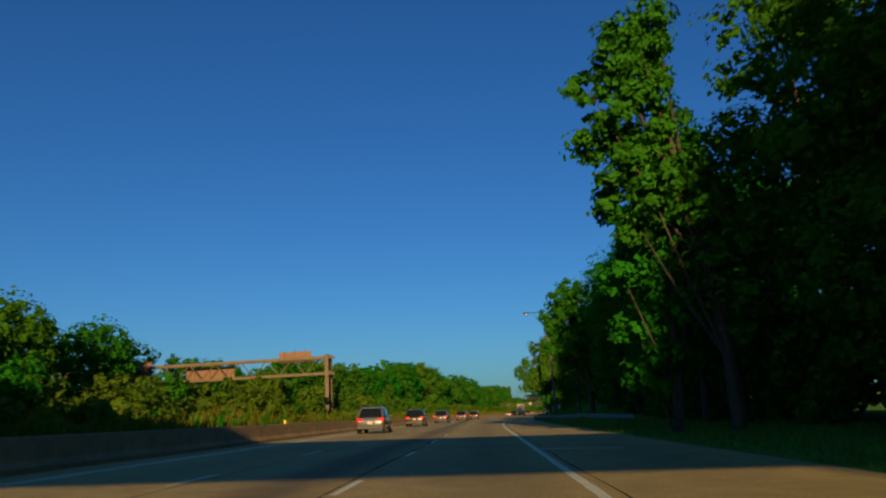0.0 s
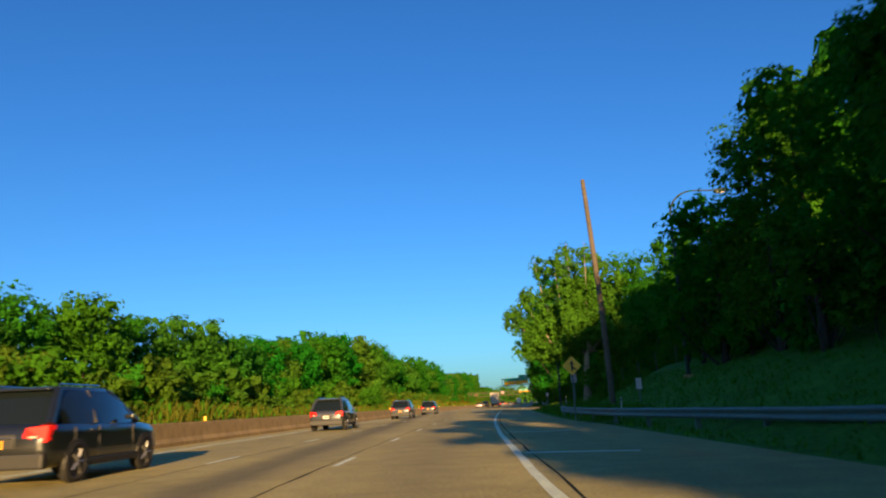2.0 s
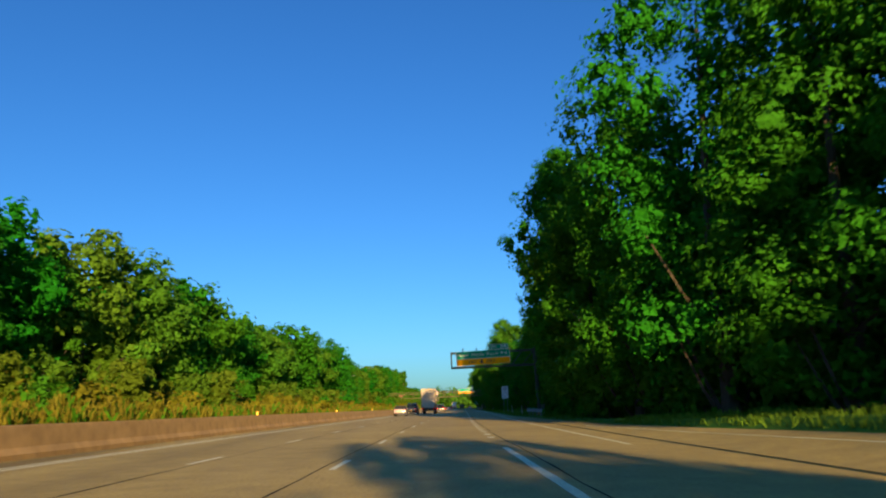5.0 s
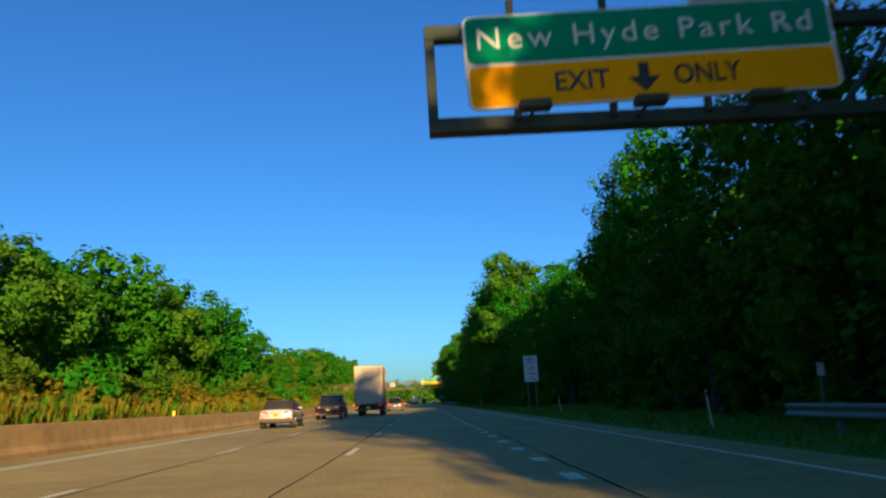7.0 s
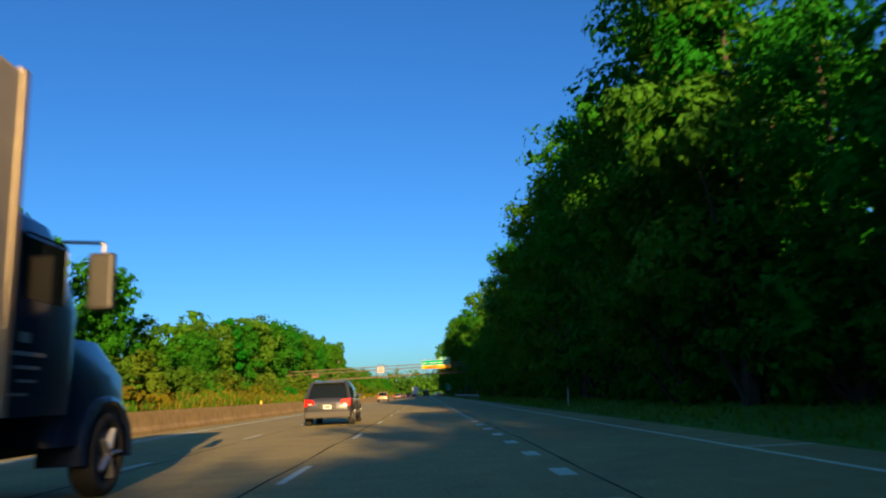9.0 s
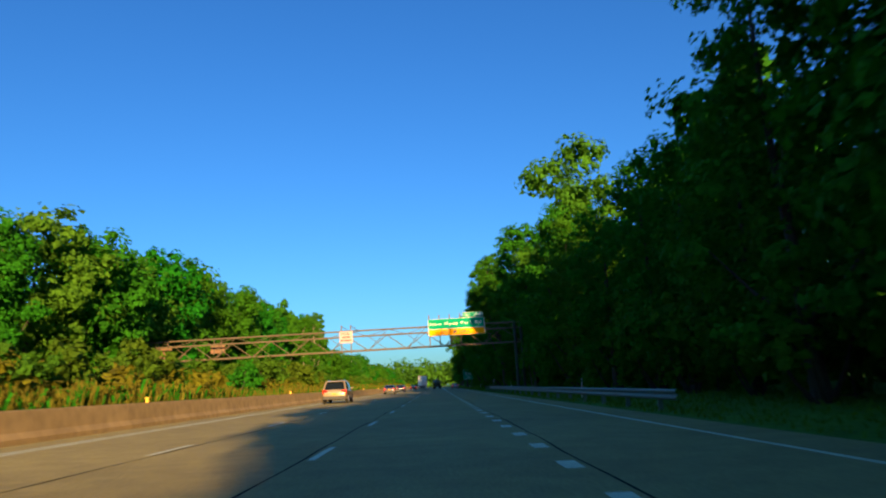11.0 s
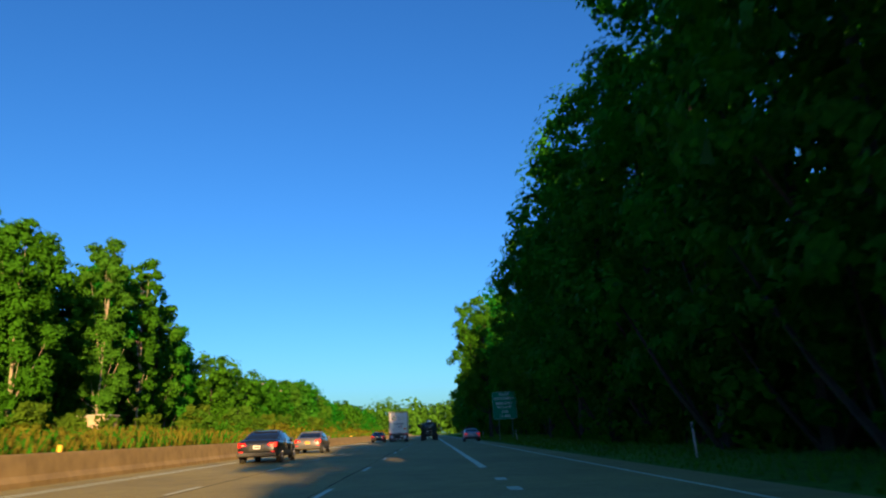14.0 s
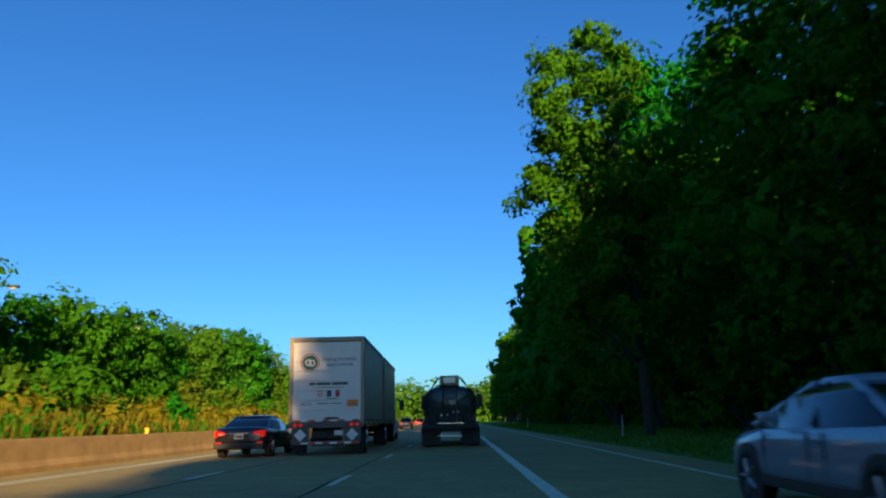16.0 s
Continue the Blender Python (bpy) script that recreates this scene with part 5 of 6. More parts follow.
def paint(name, c, rough=0.28, metal=0.35):
    return material("paint " + name, c, rough=rough, metal=metal, vary=0.09, scale=3, coat=0.6)


P_GREY = paint("grey", (0.10, 0.10, 0.11), 0.3, 0.2)
P_SILVER = paint("silver", (0.42, 0.41, 0.42))
P_BLACK = paint("black", (0.008, 0.010, 0.012), 0.3, 0.0)
P_CHARCOAL = paint("charcoal", (0.05, 0.055, 0.065))
P_RED = paint("red", (0.42, 0.02, 0.015), metal=0.1)
P_TAN = paint("tan", (0.36, 0.27, 0.16))
P_PALE = paint("pale grey", (0.15, 0.24, 0.30), 0.4, 0.0)


def loft(rings, mat, parent, name, label="", sharp=38):
    bm = bmesh.new()
    rows = [[bm.verts.new(p) for p in r] for r in rings]
    n = len(rows[0])
    for a, b in zip(rows, rows[1:]):
        for i in range(n):
            j = (i + 1) % n
            bm.faces.new((a[i], a[j], b[j], b[i]))
    bm.faces.new(rows[0][::-1])
    bm.faces.new(rows[-1])
    bmesh.ops.recalc_face_normals(bm, faces=bm.faces)
    ob = part(name, bm, mat, parent, label, smooth=True)
    ob.data.set_sharp_from_angle(angle=radians(sharp))
    return ob


def body_ring(y, hw, zb, zt):
    h = zt - zb
    half = [(0, zb), (hw - 0.20, zb), (hw - 0.09, zb + 0.03), (hw - 0.03, zb + 0.10), (hw - 0.005, zb + 0.24 * h), (hw, zb + 0.42 * h), (hw - 0.018, zb + 0.58 * h), (hw - 0.008, zb + 0.70 * h), (hw - 0.03, zt - 0.11), (hw - 0.07, zt - 0.05), (hw - 0.15, zt - 0.008), (hw * 0.5, zt + 0.012), (0, zt + 0.02)]
    return [(x, y, z) for x, z in half] + [(-x, y, z) for x, z in half[-2:0:-1]]


def pane_ring(hw, y0, y1, z, r=0.22, seg=3):
    pts = []
    for sx, sy, a0 in ((1, 1, 0), (-1, 1, 90), (-1, -1, 180), (1, -1, 270)):
        cx, cy = sx * (hw - r), (y1 - r) if sy > 0 else (y0 + r)
        for k in range(seg + 1):
            a = radians(a0 + 90 * k / seg)
            pts.append((cx + r * math.cos(a), cy + r * math.sin(a), z))
    return pts


def wheel_meshes():
    """Shared tyre and rim, axle along x, outer face at +x."""
    bm = bmesh.new()
    prof = [(-0.11, 0.62), (-0.11, 0.93), (-0.07, 1.0), (0.07, 1.0), (0.105, 0.94), (0.11, 0.66)]
    n = 24
    rings = [[bm.verts.new((x, r * math.cos(2 * math.pi * i / n), r * math.sin(2 * math.pi * i / n))) for i in range(n)] for x, r in prof]
    for a, b in zip(rings, rings[1:] + rings[:1]):
        for i in range(n):
            j = (i + 1) % n
            bm.faces.new((a[i], a[j], b[j], b[i]))
    tyre = bpy.data.meshes.new("tyre")
    bm.to_mesh(tyre)
    bm.free()
    tyre.materials.append(M_RUBBER)
    tyre.shade_smooth()
    bm = bmesh.new()
    rod(bm, (0.0, 0, 0), (0.02, 0, 0), 0.64, 0.64, 24)
    rod(bm, (0.02, 0, 0), (0.085, 0, 0), 0.14, 0.10, 12)
    for k in range(5):
        a = 2 * math.pi * k / 5
        rod(bm, (0.06, 0.1 * math.cos(a), 0.1 * math.sin(a)), (0.08, 0.62 * math.cos(a), 0.62 * math.sin(a)), 0.08, 0.06, 6)
    rim = bpy.data.meshes.new("rim")
    bm.to_mesh(rim)
    bm.free()
    rim.materials.append(M_ALLOY)
    return tyre, rim


TYRE, RIM = wheel_meshes()


def wheel(parent, x, y, r, side, width=1.0):
    w = new("wheel", TYRE)
    w.parent = parent
    w.matrix_basis = Matrix.Translation((x, y, r)) @ Matrix.Diagonal((side * width, r, r, 1))
    q = new("rim", RIM)
    q.parent = w
    return w


def car(name, x, y, kind, coat, label, plate_mat, turn=0.0):
    """A car heading along +y with its rear bumper at y."""
    t = thing(name, pose(x, y, 0, 0, 0, turn), label, {"suv": "SUV", "sedan": "car", "pickup": "pickup truck", "soft": "car"}[kind], "vehicles on the road")
    if kind == "suv":
        L, hw, H, belt = 4.7, 0.95, 1.72, 1.06
        st = [(0.0, hw - .20, .46, .84), (0.03, hw - .11, .41, .95), (0.09, hw - .05, .37, 1.03), (0.18, hw - .02, .33, 1.06), (0.35, hw, .30, 1.08), (1.2, hw, .27, 1.06), (3.3, hw, .27, 1.03), (4.15, hw - .03, .29, .98), (4.55, hw - .12, .34, .86), (4.7, hw - .26, .42, .68)]
        gb, gt, wt, wr = (0.10, 3.6), (0.60, 2.55), hw - .25, 0.36
        ax = (0.95, 3.75)
    elif kind == "sedan":
        L, hw, H, belt = 4.75, 0.91, 1.41, 0.95
        st = [(0.0, hw - .22, .44, .74), (0.03, hw - .13, .39, .86), (0.09, hw - .06, .34, .95), (0.2, hw - .02, .30, .99), (0.4, hw, .26, 1.0), (1.0, hw, .24, .97), (3.4, hw, .24, .93), (4.2, hw - .03, .26, .85), (4.6, hw - .12, .32, .73), (4.75, hw - .28, .40, .56)]
        gb, gt, wt, wr = (0.62, 3.75), (1.65, 2.5), hw - .27, 0.33
        ax = (0.95, 3.8)
    elif kind == "pickup":
        L, hw, H, belt = 5.5, 0.98, 1.85, 1.08
        st = [(0.0, hw - .06, .50, 1.0), (0.05, hw - .02, .44, 1.08), (1.9, hw, .36, 1.08), (2.2, hw, .34, 1.1), (4.2, hw, .34, 1.08), (5.0, hw - .03, .36, 1.05), (5.4, hw - .1, .40, .98), (5.5, hw - .2, .46, .8)]
        gb, gt, wt, wr = (1.85, 4.35), (2.1, 3.7), hw - .2, 0.39
        ax = (1.15, 4.5)
    else:
        L, hw, H, belt = 3.75, 0.86, 1.40, 0.93
        st = [(0.0, hw - .10, .38, .78), (0.06, hw - .03, .32, .92), (0.3, hw, .26, .95), (1.0, hw, .24, .93), (2.7, hw, .24, .90), (3.3, hw - .03, .26, .86), (3.6, hw - .1, .30, .76), (3.75, hw - .24, .38, .6)]
        gb, gt, wt, wr = (0.45, 2.75), (0.8, 2.05), hw - .2, 0.32
        ax = (0.65, 3.1)
    body = loft([body_ring(*s) for s in st], coat, t, "body")
    wb = hw - .07
    top = M_TRIM if kind == "soft" else coat
    loft([pane_ring(wb, *gb, belt - 0.06), pane_ring((wb + wt) / 2 + .02, gb[0] * .42 + gt[0] * .58, gb[1] * .42 + gt[1] * .58, belt + (H - belt) * .55), pane_ring(wt, *gt, H - 0.07)], M_TRIM if kind == "soft" else M_GLASS, t, "glasshouse",
         "black folding soft top" if kind == "soft" else "dark tinted windows")
    loft([pane_ring(wt + .012, gt[0] - .03, gt[1] + .03, H - 0.085), pane_ring(wt - .02, gt[0] + .01, gt[1] - .02, H - 0.02), pane_ring(wt - .16, gt[0] + .15, gt[1] - .18, H)], top, t, "roof")
    for s in (-1, 1):
        for (yb, yt) in ((gb[0] + .07, gt[0] + .06), (gb[1] - .07, gt[1] - .06)):
            part("pillar", rods([((s * (wb - .035), yb, belt - .03), (s * (wt - .03), yt, H - .07))], 0.075 if kind == "suv" and yb < 1 else 0.045, 8), top, t)
        ym = (gt[0] + gt[1]) / 2 + 0.1
        part("pillar", rods([((s * (wb + .0), ym, belt - .03), (s * (wt - .005), ym - .05, H - .07))], 0.035, 6), M_TRIM if kind != "soft" else top, t)
        part("side_mirror", boxed(*sorted((s * (hw - .04), s * (hw + .16))), gb[1] - .84, gb[1] - .74, belt + .01, belt + .12, bevel=0.045), coat, t)
        z0, z1 = (belt - .30, belt - .03) if kind == "suv" else (belt - .25, belt - .05)
        lens = bmesh.new()
        outline = ((hw - .46, z0 + .07), (hw - .09, z0 - .03), (hw - .055, z0 + .02), (hw - .06, z1 - .01), (hw - .12, z1), (hw - .40, z1 - .04))
        near = [lens.verts.new((s * a, -0.018 + 0.10 * max(0, a - hw + .14) / .1, b)) for a, b in outline]
        far = [lens.verts.new((s * (a + .02), 0.26, b)) for a, b in outline]
        lens.faces.new(near)
        for i in range(6):
            lens.faces.new((near[i], near[(i + 1) % 6], far[(i + 1) % 6], far[i]))
        bmesh.ops.recalc_face_normals(lens, faces=lens.faces)
        lamp_part = part("tail_lamp", lens, M_TAIL, t, "red tail lamp")
        part("reverse_lamp", boxed(*sorted((s * (hw - .36), s * (hw - .22))), -0.024, -0.01, z0 + .055, z0 + .09, bevel=0.006), M_LENS, lamp_part)
        part("reflector", boxed(*sorted((s * (hw - .30), s * (hw - .12))), -0.015, 0.05, .46, .52, bevel=0.01), M_TAIL, t)
        for yy in (gt[0] + .25, ym + .05, gb[1] - .45):
            part("door_seam", boxed(*sorted((s * (hw - .02), s * (hw + .002))), yy - .006, yy + .006, .42, belt - .08), M_TRIM, t)
        part("door_handle", boxed(*sorted((s * (hw - .01), s * (hw + .03))), ym - .3, ym - .1, belt - .18, belt - .14, bevel=0.012), coat, t)
        for yy in ax:
            bm = bmesh.new()
            rod(bm, (s * (hw - .05), yy, wr), (s * (hw + .004), yy, wr), wr + .06, wr + .05, 24)
            part("wheel_arch", bm, M_TRIM, t)
            wheel(t, s * (hw - .10), yy, wr, s)
    part("bumper", boxed(-hw + .07, hw - .07, -0.06, 0.14, .30, .56 if kind == "suv" else .48, bevel=0.04), M_TRIM, t)
    if kind != "pickup":
        part("plate_recess", boxed(-0.34, 0.34, -0.012, 0.03, belt - .42, belt - .17, bevel=0.02), M_TRIM if coat in (P_BLACK, P_CHARCOAL) else coat, t)
        for s in (-1, 1):
            part("sill_trim", boxed(*sorted((s * (hw - .05), s * (hw + .006))), ax[0] + wr + .06, ax[1] - wr - .06, .26, .40, bevel=0.02), M_TRIM, t)
    zp = belt - .26 if kind in ("sedan", "soft") else belt - .34
    lp = part("licence_plate", boxed(-0.155, 0.155, -0.035, -0.02, zp - .075, zp + .075, bevel=0.004), plate_mat, t)
    part("text_bar", boxed(-0.11, 0.11, -0.039, -0.0355, zp - .03, zp + .03), M_TRIM, lp)
    part("trunk_trim", boxed(-0.32, 0.32, -0.026, -0.006, zp + .095, zp + .12, bevel=0.005), M_CHROME, t)
    part("exhaust", rods([((0.5, -0.03, .33), (0.5, 0.2, .33))], 0.035, 10), M_CHROME, t)
    if kind == "suv":
        for s in (-1, 1):
            part("roof_rail", rods([((s * (wt - .12), gt[0] + .25, H + .035), (s * (wt - .12), gt[1] - .25, H + .035))], 0.018, 6), M_CHROME, t)
        part("spoiler", boxed(-wt + .08, wt - .08, gt[0] - .14, gt[0] + .1, H - .08, H - .04, bevel=0.015), coat, t)
    if kind == "pickup":
        part("bed_liner", boxed(-hw + .1, hw - .1, .1, 1.8, 1.085, 1.10), M_TRIM, t)
        part("tailgate_handle", boxed(-.12, .12, -.02, .01, .9, .96, bevel=.01), M_TRIM, t)
    return t


car("suv", -7.2, 49.0, "suv", P_GREY, "grey SUV with lit red tail lamps in the passing lane", M_PLATE_W)
car("suv", -7.2, 76.0, "suv", P_BLACK, "black compact SUV near the median wall", M_PLATE_G)
car("suv", -7.2, 103.0, "suv", P_CHARCOAL, "charcoal SUV with lit red tail lamps near the median wall", M_PLATE_W)
car("suv", -7.3, 133.3, "suv", P_CHARCOAL, "charcoal SUV with a gold plate in the passing lane", M_PLATE_G)
car("suv", -7.4, 159.5, "suv", P_BLACK, "black SUV beside the median wall", M_PLATE_G)
car("convertible", -7.6, 263.0, "soft", P_SILVER, "small silver convertible with a black soft top", M_PLATE_G)
car("pickup_truck", -7.3, 281.0, "pickup", P_BLACK, "black pickup truck with an open bed", M_PLATE_G)
car("suv", -3.7, 318.0, "suv", P_CHARCOAL, "dark blue-grey SUV in the middle lane", M_PLATE_W)
car("suv", -7.6, 420.0, "suv", P_TAN, "tan SUV near the median wall", M_PLATE_G)
car("sedan", -7.3, 478.4, "sedan", P_CHARCOAL, "dark grey sedan with a gold plate", M_PLATE_G)
car("sedan", -7.3, 510.5, "sedan", P_BLACK, "black low sedan with wide red tail lamps", M_PLATE_W)
car("sedan", -7.8, 527.0, "sedan", P_GREY, "grey sedan with a gold plate near the median", M_PLATE_G)
car("sedan", -6.95, 579.6, "sedan", P_BLACK, "black sedan with a pale plate beside the trailer", M_PLATE_W)
car("sedan", 4.9, 559.8, "sedan", P_PALE, "grey sedan in the exit lane", M_PLATE_W)
car("suv", -7.9, 668.0, "suv", P_GREY, "grey SUV far ahead in the passing lane", M_PLATE_W)
car("suv", -7.8, 705.0, "suv", P_RED, "red SUV far ahead in the passing lane", M_PLATE_W)

# double trailer truck
M_BOX = material("trailer white", (0.72, 0.70, 0.66), rough=0.45, vary=0.10, scale=2.2, bump=0.05)
M_SIDE = material("trailer side aluminium", (0.45, 0.46, 0.47), rough=0.35, metal=0.5, vary=0.12, scale=2)
M_RAIL = material("trailer frame", (0.25, 0.21, 0.15), rough=0.5, metal=0.3, vary=0.2, scale=4)
M_UNDER = material("truck underbody", (0.03, 0.03, 0.03), rough=0.8, vary=0.3, scale=5)
M_TAPE_R = material("red tape", (0.5, 0.02, 0.015), rough=0.35, vary=0.08)
M_TAPE_W = material("white tape", (0.75, 0.74, 0.72), rough=0.35, vary=0.06)
M_EMB_G = material("emblem green", (0.02, 0.13, 0.06), rough=0.45, vary=0.08)
M_EMB_R = material("emblem red", (0.45, 0.05, 0.03), rough=0.45, vary=0.08)
M_INK = material("lettering grey", (0.10, 0.10, 0.10), rough=0.5, vary=0.08)
M_ORANGE = material("orange panel", (0.72, 0.17, 0.02), rough=0.45, vary=0.08)
M_BLUE = material("emblem blue", (0.03, 0.05, 0.16), rough=0.45, vary=0.08)


def tape(parent, x0, x1, y, z, h=0.05, n=8):
    for i in range(n):
        a, b = x0 + (x1 - x0) * i / n, x0 + (x1 - x0) * (i + 1) / n
        part("tape", boxed(a + .004, b - .004, y - .004, y, z - h / 2, z + h / 2), M_TAPE_R if i % 2 == 0 else M_TAPE_W, parent)


def disc(cx, cz, r0, r1, y0, y1, n=36):
    """Flat ring, or a disc when r0 is 0."""
    bm = bmesh.new()
    if r0 == 0:
        a = [bm.verts.new((cx + r1 * math.cos(2 * math.pi * i / n), y0, cz + r1 * math.sin(2 * math.pi * i / n))) for i in range(n)]
        b = [bm.verts.new((v.co.x, y1, v.co.z)) for v in a]
        bm.faces.new(a)
        for i in range(n):
            j = (i + 1) % n
            bm.faces.new((a[j], a[i], b[i], b[j]))
        return bm
    for i in range(n):
        t0, t1 = 2 * math.pi * i / n, 2 * math.pi * (i + 1) / n
        v = [bm.verts.new((cx + r * math.cos(t), y0, cz + r * math.sin(t))) for r, t in ((r0, t0), (r1, t0), (r1, t1), (r0, t1))]
        bm.faces.new(v)
    return bm


M_SILL = material("grimy grey steel", (0.085, 0.09, 0.08), rough=0.7, vary=0.3, scale=5)


def trailer(t, y0, length, top, rear):
    """Box trailer: parts under t, rear doors at y0."""
    hw, zf = 1.29, 1.14
    part("side_wall", boxed(-hw, -hw + .04, y0 + .1, y0 + length, zf, top - .04, bevel=.01), M_SIDE, t)
    part("side_wall", boxed(hw - .04, hw, y0 + .1, y0 + length, zf, top - .04, bevel=.01), M_SIDE, t)
    part("front_wall", boxed(-hw + .04, hw - .04, y0 + length - .05, y0 + length, zf, top - .04), M_BOX, t)
    part("roof", boxed(-hw, hw, y0 + .02, y0 + length, top - .04, top, bevel=.012), M_BOX, t)
    part("floor_frame", boxed(-hw + .01, hw - .01, y0 + .06, y0 + length, zf - .14, zf), M_UNDER, t)
    for s in (-1, 1):
        for k in range(9):
            yy = y0 + .5 + (length - .8) * k / 8
            part("side_rib", boxed(*sorted((s * hw, s * (hw + .007))), yy - .03, yy + .03, zf + .05, top - .1), M_SIDE, t)
        part("bottom_rail", boxed(*sorted((s * (hw - .01), s * (hw + .028))), y0 + .05, y0 + length, zf - .16, zf + .06, bevel=.01), M_RAIL, t)
        part("top_rail", boxed(*sorted((s * (hw - .01), s * (hw + .03))), y0 + .05, y0 + length, top - .12, top + .005, bevel=.01), M_RAIL, t)
        part("rear_post", boxed(*sorted((s * (hw - .1), s * (hw + .03))), y0 - .02, y0 + .1, zf - .1, top, bevel=.015), M_RAIL, t)
        for k in range(5):
            yy = y0 + .8 + (length - 1.6) * k / 4
            part("side_tape", boxed(*sorted((s * (hw + .028), s * (hw + .032))), yy - .3, yy + .3, zf - .08, zf - .03), M_TAPE_W, t)
        wheel(t, s * (hw - .18), y0 + 1.2, .50, s, 1.5)
        part("mud_flap", boxed(*sorted((s * (hw - .55), s * (hw - .05))), y0 + .5, y0 + .52, .06, .75), M_UNDER, t)
    part("axle", rods([((-hw + .2, y0 + 1.2, .5), (hw - .2, y0 + 1.2, .5))], .08, 8), M_UNDER, t)
    part("header", boxed(-hw + .1, hw - .1, y0 - .02, y0 + .1, top - .16, top, bevel=.015), M_RAIL, t)
    # roll-up door of separate slats
    n = 8
    z0, z1 = zf + .03, top - .17
    for k in range(n):
        a, b = z0 + (z1 - z0) * k / n, z0 + (z1 - z0) * (k + 1) / n
        part("door_slat", boxed(-hw + .1, hw - .1, y0 + .03, y0 + .07, a + .006, b - .004, bevel=.006), M_BOX, t)
    if not rear:
        return
    yf = y0 + .028
    d = part("emblem", disc(-.60, 3.16, 0, .34, yf - .004, yf), M_TAPE_W, t, "round emblem in green, white and red")
    part("emblem_ring", disc(-.60, 3.16, .30, .335, yf - .006, yf), M_EMB_R, d)
    part("emblem_field", disc(-.60, 3.16, 0, .27, yf - .008, yf - .004), M_EMB_G, d)
    part("emblem_shape", disc(-.66, 3.17, .07, .12, yf - .011, yf), M_TAPE_W, d)
    part("emblem_shape", disc(-.54, 3.15, .07, .12, yf - .011, yf), M_TAPE_W, d)
    lettering("Helping the world", .2, M_INK, t, .43, yf - .006, 3.28, 1.18)
    lettering("keep promises.", .2, M_INK, t, .47, yf - .006, 3.09, .95)
    for x0, x1, z, h, m in ((-.62, -.42, 2.42, .1, M_INK), (-.38, .12, 2.42, .1, M_INK), (.18, .74, 2.42, .1, M_INK), (-.5, .62, 2.29, .02, M_INK), (-.33, -.15, 2.16, .03, M_EMB_R), (-.33, -.15, 2.08, .03, M_EMB_R), (-.33, -.15, 2.0, .03, M_EMB_R),
                            (.0, .16, 2.08, .22, M_BLUE), (.16, .30, 2.08, .22, M_TAPE_W), (.30, .45, 2.08, .22, M_EMB_R), (-.02, .38, 1.9, .03, M_INK), (-.34, .05, 1.74, .03, M_INK), (.13, .52, 1.74, .03, M_INK), (.72, 1.1, 1.74, .22, M_ORANGE)):
        part("text_bar" if h < .15 else "colour_panel", boxed(x0, x1, yf - .005, yf, z - h / 2, z + h / 2), m, t)
    lettering("602776", .16, M_INK, t, -.72, yf - .006, 1.73, .38)
    tape(t, -1.15, 1.15, y0 - .02, zf + .02, .055, 9)
    part("latch_bar", boxed(-.06, .42, y0 - .02, y0 + .03, zf + .07, zf + .13, bevel=.01), M_UNDER, t)
    part("rear_sill", boxed(-hw, hw, y0 - .02, y0 + .08, .92, zf - .005, bevel=.015), M_SILL, t)
    for x in (-1.08, -.88, .88, 1.08):
        part("tail_lamp", disc(x, 1.02, 0, .055, y0 - .04, y0 - .02, 16), M_TAIL, t, "round red tail lamp")
    for s in (-1, 1):
        part("placard_panel", boxed(*sorted((s * .62, s * 1.2)), y0, y0 + .04, .42, .915, bevel=.01), M_SILL, t)
        bm = plate(bmesh.new(), .3, .3, -.006, 0, .02)
        bmesh.ops.rotate(bm, verts=bm.verts, cent=(0, 0, 0), matrix=Matrix.Rotation(radians(45), 3, 'Y'))
        part("placard", bm, M_TAPE_W, t, "pale diamond placard holder", at=pose(s * .9, y0, .68))
    part("hitch_bar", boxed(-.55, .55, y0 + .15, y0 + .3, .55, .8, bevel=.02), M_UNDER, t)
    # dark panel added in place of the shade beneath the trailer
    part("under_frame", boxed(-.6, .6, y0 + .5, y0 + .62, .3, 1.0, bevel=.02), M_UNDER, t)
    part("hitch", rods([((0, y0 - .08, .66), (0, y0 + .2, .68))], .06, 10), M_UNDER, t)
    part("licence_plate", boxed(.26, .58, y0 + .12, y0 + .14, .66, .82), M_PLATE_W, t)
    part("guard_bar", boxed(-1.14, 1.14, y0 + .0, y0 + .1, .36, .46, bevel=.015), M_RAIL, t)
    for s in (-.6, .6):
        part("guard_strut", boxed(s - .04, s + .04, y0 + .04, y0 + .1, .46, .92), M_RAIL, t)
    tape(t, -1.12, 1.12, y0, .41, .06, 9)


truck = thing("double_trailer_truck", pose(-4.1, 580.2, 0, 0, 0, 1.3), "white double-trailer freight truck with a round emblem", "truck", "vehicles on the road")
trailer(truck, 0.0, 7.9, 4.06, True)
trailer(truck, 8.8, 7.9, 4.06, False)
part("drawbar", rods([((0, 7.5, .7), (0, 9.2, .7))], .09, 8), M_UNDER, truck)


